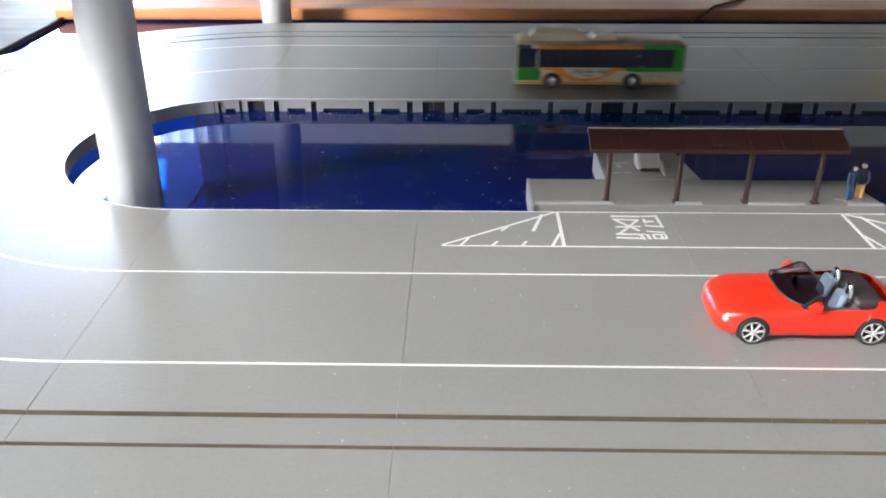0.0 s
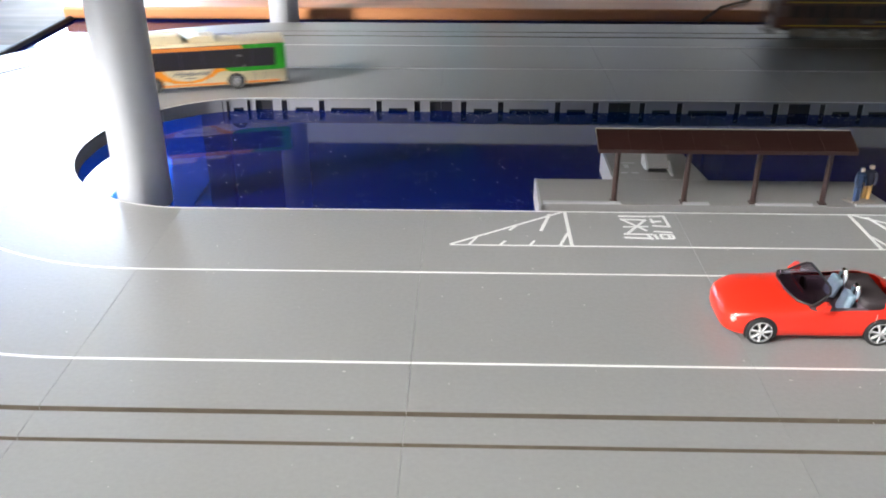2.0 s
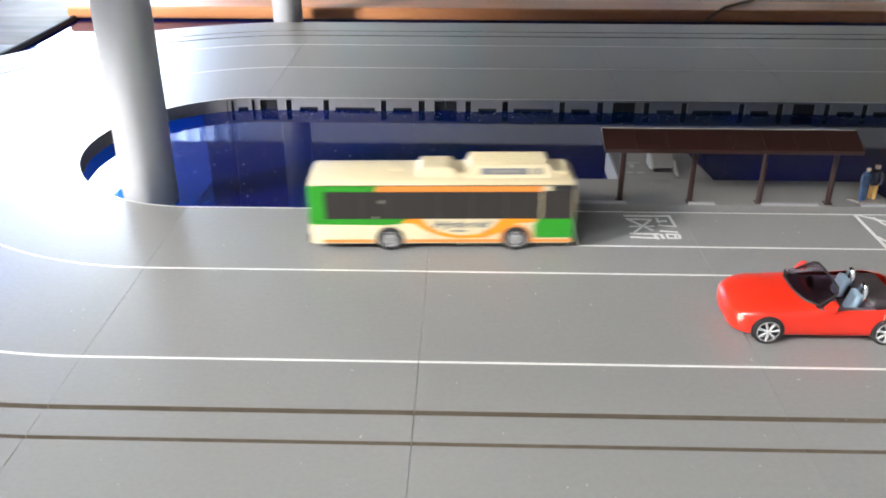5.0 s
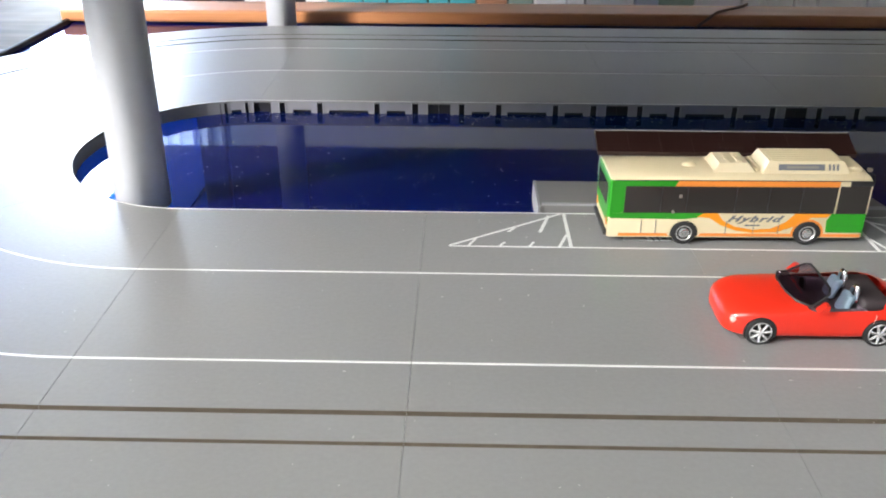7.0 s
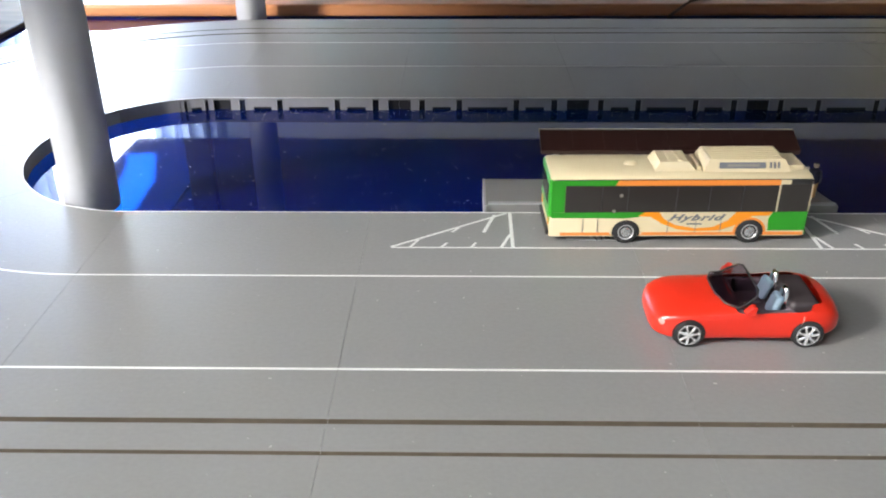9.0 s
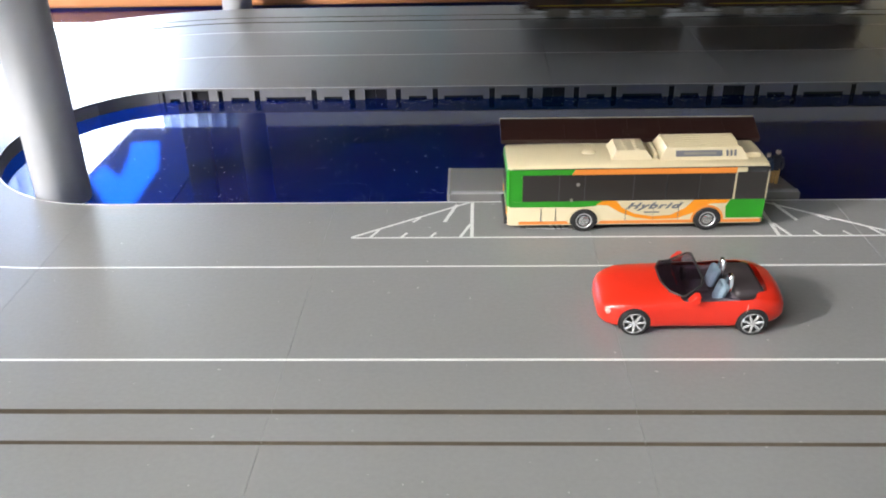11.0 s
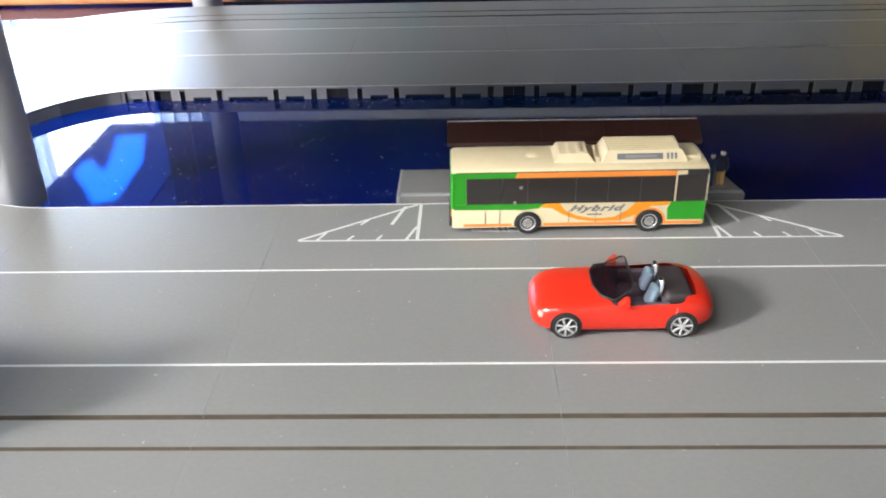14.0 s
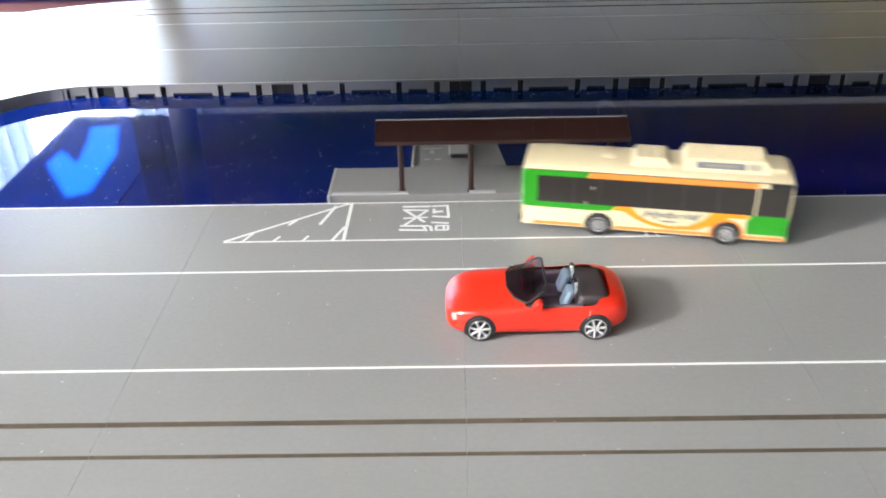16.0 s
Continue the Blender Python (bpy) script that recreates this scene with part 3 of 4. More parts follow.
    part("bumper", boxed(31.6, 33.0, -7.3, 7.3, 1.9, 3.3, 0.3), GREEN, t)
    part("route_sign", prismed([(-5, 16.0), (5, 16.0), (5, 17.9), (-5, 17.9)], "x", 31.5, 32.7), BLACK, t)
    for y in (-5.2, 5.2):
        part("headlight", tubed([(32.4, y, 4.6), (32.85, y, 4.6)], 0.9, 12), RIM, t)
    # rear
    part("rear_panel", prismed([(-7.7, 6.0), (7.7, 6.0), (7.7, 17.6), (-7.7, 17.6)], "x", -32.65, -31.5), GREEN, t)
    part("rear_cap", boxed(-32.8, -31.0, -8.06, 8.06, 7.4, 18.2, 0.7), GREEN, t)
    part("rear_glass", prismed([(-6.0, 10.5), (6.0, 10.5), (6.0, 16.2), (-6.0, 16.2)], "x", -32.92, -31.5), GLASS, t)
    part("rear_bumper", boxed(-33.3, -31.5, -7.6, 7.6, 2.2, 3.6, 0.3), BLACK, t)
    for y in (-6.6, 6.6):
        part("tail_lamp", boxed(-32.8, -32.0, y - 0.5, y + 0.5, 5.0, 7.2, 0.15), ORANGE, t)
    # roof units
    zr = ZT + 0.1
    bm = bmesh.new()
    lo, hi = [(5.5, -5.3), (27.6, -5.3), (27.6, 5.3), (5.5, 5.3)], [(7.2, -4.2), (25.8, -4.2), (25.8, 4.6), (7.2, 4.6)]
    a = [bm.verts.new((x, y, zr)) for x, y in lo]
    b = [bm.verts.new((x, y, zr + 3.1)) for x, y in hi]
    bm.faces.new(b)
    for i in range(4):
        bm.faces.new((a[i], a[(i + 1) % 4], b[(i + 1) % 4], b[i]))
    bm.faces.new(a[::-1])
    unit = part("roof_unit", bm, CREAM, t)
    for k in range(6):
        part("louvre", boxed(7.8, 25.2, -3.6 + k * 1.35, -3.0 + k * 1.35, zr + 3.0, zr + 3.35, 0.1), CREAM, unit)
    def sloped(x0, x1, z0, z1):
        return prismed([(x0, z0), (x1, z0), (x1, z1), (x0, z1)], "y", -0.06, 0.06)
    for nm, x0, x1 in (("unit_panel", 9.5, 21.0), ("unit_bar", 22.0, 22.5), ("unit_bar", 23.0, 23.5), ("unit_bar", 24.0, 24.5)):
        o = part(nm, sloped(x0, x1, -0.8, 0.8), GREYTXT, unit)
        o.matrix_basis = pose(0, -5.26 * K, (zr + 1.3) * K, -20.5, 0, 0)
    o = part("unit_lettering", prismed([(11.5, -0.35), (19.5, -0.35), (19.5, 0.35), (11.5, 0.35)], "y", -0.08, 0.05), TCREAM, unit)
    o.matrix_basis = pose(0, -5.27 * K, (zr + 1.3) * K, -20.5, 0, 0)
    bm = bmesh.new()
    lo, hi = [(-6.4, -4.6), (4.0, -4.6), (4.0, 4.6), (-6.4, 4.6)], [(-5.0, -3.7), (2.2, -3.7), (2.2, 3.9), (-5.0, 3.9)]
    a = [bm.verts.new((x, y, zr)) for x, y in lo]
    b = [bm.verts.new((x, y, zr + 2.2)) for x, y in hi]
    bm.faces.new(b)
    for i in range(4):
        bm.faces.new((a[i], a[(i + 1) % 4], b[(i + 1) % 4], b[i]))
    bm.faces.new(a[::-1])
    unit2 = part("cooler_box", bm, CREAM, t)
    for k in range(4):
        part("fan_cover", tubed([(0.2, -2.6 + k * 1.8, zr + 2.1), (0.2, -2.6 + k * 1.8, zr + 2.45)], [0.8, 0.6], 12), CREAM, unit2)
        part("fan_cover", tubed([(-2.6, -2.6 + k * 1.8, zr + 2.1), (-2.6, -2.6 + k * 1.8, zr + 2.4)], [0.6, 0.45], 12), CREAM, unit2)
    part("roof_ridge", boxed(4.2, 5.4, -4.2, 4.2, zr, zr + 1.2, 0.4), CREAM, t)
    part("front_roof_box", boxed(26.6, 31.0, -4.2, 4.2, zr - 0.2, zr + 1.3, 0.4), CREAM, t)
    bm = bmesh.new()
    bmesh.ops.create_uvsphere(bm, u_segments=16, v_segments=8, radius=1.5, matrix=Matrix.Translation((-11.5, 0, zr - 0.2)) @ Matrix.Diagonal((1.3, 0.9, 0.9, 1)))
    part("roof_vent", bm, CREAM, t, smooth=True)
    for o in t.children_recursive:
        if o.type == "MESH" and "wheel" not in (o.name.split(".")[0], o.parent.name.split(".")[0]):
            o.data.transform(Matrix.Diagonal((1.03, 1.09, 0.985, 1)))
    return t


BUS = build_bus()


# ---------------------------------------------------------------- tram, two coupled cars
def build_tram_car():
    t = thing("tram_car", "dark brown model tram car with yellow lines and grey-green roof", "tram", group="coupled tram cars")
    H, Wd = 40.0, 8.1
    bm = bmesh.new()
    sec = [(-Wd, 5.6), (-Wd, 20.6), (Wd, 20.6), (Wd, 5.6)]
    rings = []
    for x, k in ((-H, 0.84), (-H + 0.9, 0.93), (-H + 3.5, 1.0), (H - 3.5, 1.0), (H - 0.9, 0.93), (H, 0.84)):
        rings.append([bm.verts.new((x, y * k, z)) for y, z in sec])
    for a, b in zip(rings, rings[1:]):
        for i in range(4):
            bm.faces.new((a[i], b[i], b[(i + 1) % 4], a[(i + 1) % 4]))
    bm.faces.new(rings[0])
    bm.faces.new(rings[-1][::-1])
    part("body", bm, TRAMB, t, "dark brown body")
    bm = bmesh.new()
    rs = [(-Wd, 20.5), (-Wd, 21.2), (-Wd + 1.2, 22.3), (-4, 23.0), (4, 23.0), (Wd - 1.2, 22.3), (Wd, 21.2), (Wd, 20.5)]
    rings = []
    for x, k in ((-H - 0.2, 0.85), (-H + 0.9, 0.95), (-H + 3.5, 1.02), (H - 3.5, 1.02), (H - 0.9, 0.95), (H + 0.2, 0.85)):
        rings.append([bm.verts.new((x, y * k, 20.5 + (z - 20.5) * min(1, 0.1 + k))) for y, z in rs])
    for a, b in zip(rings, rings[1:]):
        for i in range(len(rs)):
            bm.faces.new((a[i], b[i], b[(i + 1) % len(rs)], a[(i + 1) % len(rs)]))
    bm.faces.new(rings[0])
    bm.faces.new(rings[-1][::-1])
    part("roof", bm, TRAMR, t, "grey-green roof", smooth=True)
    for s in (-1, 1):
        a, b = s * 7.8, s * 8.2
        for z in (7.0, 18.2):
            part("yellow_line", prismed([(-33.6, z - 0.28), (33.6, z - 0.28), (33.6, z + 0.28), (-33.6, z + 0.28)], "y", a, b), YELLOW, t)
        for k in range(9):
            x = -29.5 + k * 7.35
            if k in (2, 6):
                part("door", prismed([(x - 2.6, 7.6), (x + 2.6, 7.6), (x + 2.6, 17.4), (x - 2.6, 17.4)], "y", a, s * 8.16), BLACK, t)
            part("window", prismed([(x - 2.4, 10.8), (x + 2.4, 10.8), (x + 2.4, 16.6), (x - 2.4, 16.6)], "y", a, s * 8.22), GLASS, t)
        for x in (-36.0, 36.0):
            # the pane's reflection is put into its paler colour
            part("cab_window", prismed([(x - 1.9, 11.2), (x + 1.9, 11.2), (x + 1.9, 16.4), (x - 1.9, 16.4)], "y", s * 7.6, s * 8.13), CABPANE, t, "cab side window with a pale reflection painted in")
        part("yellow_plate", prismed([(10, 8.7), (16, 8.7), (16, 9.3), (10, 9.3)], "y", a, s * 8.22), YELLOW, t)
        part("crest", prismed([(4.0, 8.2), (8.0, 8.2), (8.0, 10.0), (4.0, 10.0)], "y", a, s * 8.22), TCREAM, t)
        # bogie covers and gear under the sill
        for x0, x1 in ((-30, -17), (-13, -6), (-3, 4), (8, 14), (17, 30)):
            part("underfloor_box", boxed(x0, x1, min(s * 4.5, s * 7.4), max(s * 4.5, s * 7.4), 1.4, 5.2, 0.4), TCREAM, t)
    for x in (-26.5, -20.5, 20.5, 26.5):
        w = part("wheelset", tubed([(x, -5.2, 2.0), (x, 5.2, 2.0)], 1.9, 16), BLACK, t)
    part("floor_frame", boxed(-36, 36, -6.5, 6.5, 4.4, 5.8), BLACK, t)
    for s in (-1, 1):
        part("end_window", prismed([(-4.8, 10.5), (4.8, 10.5), (4.8, 17.5), (-4.8, 17.5)], "x", s * 39.0, s * 40.12), GLASS, t)
        part("head_lamp", tubed([(s * 39.5, 0, 8.4), (s * 40.5, 0, 8.4)], 1.0, 12), TCREAM, t)
        part("fender", boxed(min(s * 37, s * 41.4), max(s * 37, s * 41.4), -5.5, 5.5, 2.0, 4.8, 0.6), TCREAM, t)
        part("coupler", boxed(min(s * 40, s * 42.3), max(s * 40, s * 42.3), -0.8, 0.8, 3.0, 4.4, 0.2), BLACK, t)
    cooler = part("roof_cooler", boxed(-8.5, 12.5, -4.8, 4.8, 22.6, 26.2, 0.9), COOLER, t, "pinkish grey roof cooler")
    for k in range(3):
        part("cooler_lid", boxed(-7.6 + k * 6.7, -1.6 + k * 6.7, -4.0, 4.0, 26.0, 26.5, 0.2), COOLER, cooler)
    part("roof_box", boxed(16.0, 24.5, -4.2, 4.2, 22.6, 25.6, 0.7), TCREAM, t)
    part("resistor_box", boxed(-31.5, -19.0, -4.6, 4.6, 22.5, 23.9, 0.4), PANTO, t)
    bm = bmesh.new()
    for y in (-4.0, 4.0):
        tube(bm, [(-30, y, 24.0), (-22.5, y * 0.9, 26.4), (-28, y * 0.8, 30.6)], 0.6, 6)
    for x, z, w in ((-30, 24.2, 4.4), (-22.5, 26.4, 3.8), (-28, 30.6, 5.4), (-26.6, 30.6, 5.4), (-25.2, 28.4, 3.6)):
        tube(bm, [(x, -w, z), (x, w, z)], 0.7, 6)
    part("pantograph", bm, PANTO, t, "folded cream pantograph")
    return t


TRAM_A = build_tram_car()
TRAM_B = copy_thing(TRAM_A, pose(0, 0, 0))


# ---------------------------------------------------------------- red roadster
def build_car():
    t = thing("roadster", "shiny red open two-seat model sports car parked on the road", "car", 86.0, 28.5, 0, 180)
    # stations: x (front +), half width, sill z, shoulder z, crown z
    st = [(21.6, 4.3, 2.2, 4.6, 5.1), (20.7, 6.7, 1.1, 5.5, 6.2), (18.6, 8.4, 0.7, 6.4, 7.3), (15.5, 9.3, 0.5, 7.0, 8.2), (12.5, 9.4, 0.5, 7.0, 8.3), (8.5, 9.2, 0.5, 7.2, 8.8), (3.8, 9.1, 0.5, 7.4, 9.1),
          (0.0, 9.1, 0.4, 7.5, 9.0), (-5.0, 9.1, 0.4, 7.7, 9.1), (-9.0, 9.3, 0.5, 8.0, 9.4), (-12.5, 9.4, 1.0, 8.1, 9.6), (-15.5, 9.0, 1.3, 7.8, 9.3), (-17.8, 8.2, 1.8, 7.2, 8.7), (-19.2, 7.0, 2.6, 6.4, 7.8), (-19.8, 5.6, 3.4, 5.6, 6.6)]
    bm = bmesh.new()
    n = 9
    rings = []
    for x, w, z0, zs, zc in st:
        ring = [(-w * 0.94, z0), (-w, z0 + (zs - z0) * 0.35), (-w, z0 + (zs - z0) * 0.75), (-w * 0.95, zs)]
        for i in range(1, n):
            a = -1 + 2 * i / n
            ring.append((w * 0.93 * a, zs + (zc - zs) * (1 - abs(a) ** 2.6) ** 0.8))
        ring += [(w * 0.95, zs), (w, z0 + (zs - z0) * 0.75), (w, z0 + (zs - z0) * 0.35), (w * 0.94, z0)]
        rings.append([bm.verts.new((x, y, z)) for y, z in ring])
    m = len(rings[0])
    for r, (a, b) in enumerate(zip(rings, rings[1:])):
        for i in range(m):
            mid = (5 <= i <= 10) if r == 10 else (4 <= i <= 11)
            if mid and 6 <= r <= 10:
                continue
            bm.faces.new((a[i], b[i], b[(i + 1) % m], a[(i + 1) % m]))
    bm.faces.new(rings[0])
    bm.faces.new(rings[-1][::-1])
    bmesh.ops.recalc_face_normals(bm, faces=bm.faces[:])
    body = part("body", bm, RED, t, "glossy red body", smooth=True)
    sub = body.modifiers.new("smooth", "SUBSURF")
    sub.levels = sub.render_levels = 2
    # cockpit tub
    bm = bmesh.new()
    box(bm, -13.0, 4.6, -7.0, 7.0, 2.6, 4.2)
    part("cockpit_floor", bm, CABIN, t)
    part("dashboard", boxed(0.9, 4.4, -7.2, 7.2, 4.0, 8.2, 0.8), CABIN, t)
    part("rear_deck", boxed(-13.2, -8.6, -6.8, 6.8, 4.0, 8.0, 0.9), CABIN, t)
    for s in (-1, 1):
        part("door_lining", boxed(-10, 4, min(s * 6.6, s * 8.0), max(s * 6.6, s * 8.0), 4.0, 7.7, 0.5), CABIN, t)
        seat = part("seat", boxed(-5.6, 0.2, s * 3.4 - 2.5, s * 3.4 + 2.5, 4.0, 5.2, 0.7), CABIN, t, "seat with blue-grey back")
        back = part("seat_back", boxed(-0.9, 0.9, -2.1, 2.1, 0, 4.9, 0.8), BLUESEAT, seat)
        back.matrix_basis = pose(-5.8 * K, s * 3.6 * K, 5.0 * K, 0, -18, 0)
        hoop = part("roll_hoop", tubed([(-8.2, s * 3.5 - 1.3, 8.0), (-8.3, s * 3.5 - 1.1, 10.0), (-8.4, s * 3.5 - 0.5, 11.0), (-8.4, s * 3.5 + 0.5, 11.0), (-8.3, s * 3.5 + 1.1, 10.0), (-8.2, s * 3.5 + 1.3, 8.0)], 0.6, 10), CHROME, t, "chrome roll hoop", smooth=True)
        part("door_mirror", prismed([(1.6, 8.3), (-0.5, 8.1), (-0.7, 9.9), (0.1, 9.9)], "y", min(s * 8.3, s * 10.2), max(s * 8.3, s * 10.2)), RED, t)
        part("headlight", boxed(16.4, 18.7, min(s * 5.6, s * 8.1), max(s * 5.6, s * 8.1), 4.2, 6.1, 0.8), CLEAR, t, "pale headlamp cover")
        part("tail_lamp", boxed(-19.2, -18.2, min(s * 5.0, s * 7.2), max(s * 5.0, s * 7.2), 5.6, 6.8, 0.4), RED, t)
        part("door_seam", tubed([(-11.0, s * 9.35, 7.5), (-10.9, s * 9.52, 6.4), (-10.3, s * 9.56, 5.0), (-9.0, s * 9.5, 3.4)], 0.11, 6), CLEAR, t, "pale curved door seam")
        part("badge", tubed([(8.2, s * 8.6, 5.0), (8.2, s * 9.3, 5.0)], 0.4, 10), CHROME, t)
        for x in (12.6, -12.3):
            part("wheel_well", prismed(arc(x, 3.15, 3.45, 205, -25, 18), "y", s * 6.5, s * 9.62), BLACK, t)
            wheel(t, x, s * 8.66, 3.15, 2.2, s, 7)
    part("tonneau", boxed(-15.4, -8.8, -6.9, 6.9, 6.0, 9.25, 1.3, 3), TONNEAU, t, smooth=True)
    # dark cowl under the windscreen, following the crown of the bonnet
    bm = bmesh.new()
    rows = []
    for k in range(17):
        y = -8.0 + k
        z = 8.55 + 1.2 * (1 - (abs(y) / 8.2) ** 2.4)
        xf = 6.6 - 4.2 * (abs(y) / 8.0) ** 2.2
        rows.append([bm.verts.new((xf - (xf - 2.6 + 0.02 * abs(y) ** 1.6) * f, y, z - 0.25 * f)) for f in (0, 0.5, 1)])
    for a, b in zip(rows, rows[1:]):
        for i in range(2):
            bm.faces.new((a[i], a[i + 1], b[i + 1], b[i]))
    bmesh.ops.solidify(bm, geom=bm.faces[:], thickness=0.3)
    part("cowl", bm, CABIN, t, "dark cowl below the windscreen", smooth=True)
    for y in (-3.4, -5.6):
        part("wiper_cap", tubed([(5.4 + y * 0.12, y, 9.2), (5.5 + y * 0.12, y, 9.95)], 0.28, 8), CHROME, t)
    # windscreen: frame and pane, raked back
    ws = [(-8.0, 2.4, 8.7), (-7.8, 0.4, 10.0), (-7.1, -1.3, 11.1), (-5.6, -1.8, 11.7), (-2.5, -1.7, 12.0), (2.5, -1.7, 12.0), (5.6, -1.8, 11.7), (7.1, -1.3, 11.1), (7.8, 0.4, 10.0), (8.0, 2.4, 8.7), (6.6, 5.0, 9.2), (3.0, 6.4, 9.75), (-3.0, 6.4, 9.75), (-6.6, 5.0, 9.2)]
    part("windscreen_frame", tubed([(x, y, z) for y, x, z in ws + ws[:1]], 0.26, 8), BLACK, t, smooth=True)
    bm = bmesh.new()
    vs = [bm.verts.new((x, y, z)) for y, x, z in ws]
    bm.faces.new(vs)
    bmesh.ops.triangulate(bm, faces=bm.faces[:])
    bmesh.ops.solidify(bm, geom=bm.faces[:], thickness=0.2)
    part("windscreen", bm, SMOKE, t, "smoked windscreen")
    part("steering_wheel", lathe_y(bmesh.new(), [(1.7, -0.2), (1.7, 0.2), (1.4, 0.2), (1.4, -0.2)], 18), BLACK, t).matrix_basis = pose(0.2 * K, -3.4 * K, 7.9 * K, 0, 65, 90)
    body.data.transform(Matrix.Translation((-0.7 * K, 0, 0)) @ Matrix.Diagonal((0.965, 1.03, 1.05, 1)))
    return t


def smoked_glass():
    m = bpy.data.materials.new("smoked_glass")
    m.use_nodes = True
    nt = m.node_tree
    nt.nodes.clear()
    out = nt.nodes.new("ShaderNodeOutputMaterial")
    tr = nt.nodes.new("ShaderNodeBsdfTransparent")
    tr.inputs[0].default_value = (0.80, 0.72, 0.78, 1)
    gl = nt.nodes.new("ShaderNodeBsdfGlossy")
    gl.inputs["Roughness"].default_value = 0.08
    mx = nt.nodes.new("ShaderNodeMixShader")
    mx.inputs[0].default_value = 0.2
    nt.links.new(tr.outputs[0], mx.inputs[1])
    nt.links.new(gl.outputs[0], mx.inputs[2])
    nt.links.new(mx.outputs[0], out.inputs[0])
    return m


SMOKE = smoked_glass()
build_car()


# ---------------------------------------------------------------- bus stop
def bus_stop():
    t = thing("bus_platform", "grey plastic bus stop island with a stair block", "platform", 0, 0, PZ)
    b = -PZ
    part("deck", prismed([(32.4, 88.4), (131.5, 88.4), (127.5, 107.4), (32.4, 107.4)], "z", 0, b + 1.6), PLAT, t)
    part("landing", prismed([(55.9, 107.6), (84.2, 107.6), (81.2, 131.5), (55.9, 131.5)], "z", 0, b + 1.6), PLAT, t)
    for x0, x1 in ((33, 55), (72.5, 80), (93, 109), (121, 131)):
        part("kerb", boxed(x0, x1, 88.5, 89.9, b + 1.5, b + 2.15, 0.2), PALE, t)
    part("end_wall", boxed(31.8, 32.5, 87.6, 107.4, 0, b + 1.75), PALE, t)
    part("end_wall", boxed(55.2, 55.95, 107.8, 131.5, 0, b + 2.2), PALE, t)
    part("stair_hood", prismed([(113.4, b + 3.3), (121.5, b + 7.1), (121.5, b + 6.3), (114.0, b + 2.7)], "x", 67.2, 73.4), PLAT, t)
    part("stair_back", boxed(67.3, 73.3, 121.0, 122.2, b + 1.5, b + 6.4), PLAT, t)
    part("stair_side", prismed([(113.2, b + 3.4), (121.8, b + 7.4), (121.8, b + 1.5), (117.5, b + 1.5), (113.2, b + 2.6)], "x", 66.5, 67.15), PALE, t)
    part("stair_side", prismed([(110.6, b + 1.5), (110.6, b + 2.0), (116.5, b + 4.4), (116.5, b + 1.5)], "x", 73.6, 74.3), PALE, t)
    # flat black slab on the deck, painted shade of the opening below the hood
    part("stair_well_shade", boxed(67.4, 73.2, 113.6, 120.8, b + 1.45, b + 1.68), BLACK, t)
    bm = bmesh.new()
    for x, y, w, h in ((58.5, 121.0, 5.8, 0.7), (60.6, 117.2, 1.4, 2.8), (58.8, 112.5, 2.0, 0.9), (62.2, 112.5, 2.0, 0.9)):
        box(bm, x, x + w, y, y + h, b + 1.5, b + 1.68)
    part("floor_marking", bm, PALE, t, "faint pale floor marking")
    s = thing("bus_shelter", "dark brown bus shelter roof on four slim posts", "shelter", 0, 0, 1.6)
    for x in (53.2, 73.0, 92.5, 112.0):
        bm = tubed([(x, 90.6, 0), (x, 90.6, 19.0)], 0.8, 10)
        part("post", bm, SHELTER, s)
        part("bracket", tubed([(x, 90.6, 14.8), (x, 86.0, 17.6)], 0.4, 6), SHELTER, s)
        part("post_foot", boxed(x - 1.1, x + 1.1, 89.5, 91.7, 0, 0.5, 0.15), SHELTER, s)
    roof = part("roof", prismed([(84.4, 16.9), (92.2, 20.4), (92.2, 21.2), (84.4, 18.0)], "x", 46.8, 116.3), SHELTER, s)
    part("roof_edge", boxed(46.7, 116.4, 92.2, 92.6, 20.2, 21.4, 0.1), PALE, roof, "pale ridge edge")
    for k in range(9):
        x = 46.8 + k * 8.67
        part("roof_seam", prismed([(84.3, 17.9), (92.2, 21.1), (92.2, 21.3), (84.3, 18.12)], "x", x, x + 0.2), SHELTER, roof)
    part("name_plate", prismed([(86.0, 18.5), (88.0, 19.3), (88.0, 19.6), (86.0, 18.8)], "x", 80.0, 86.5), NAMEP, roof)


bus_stop()


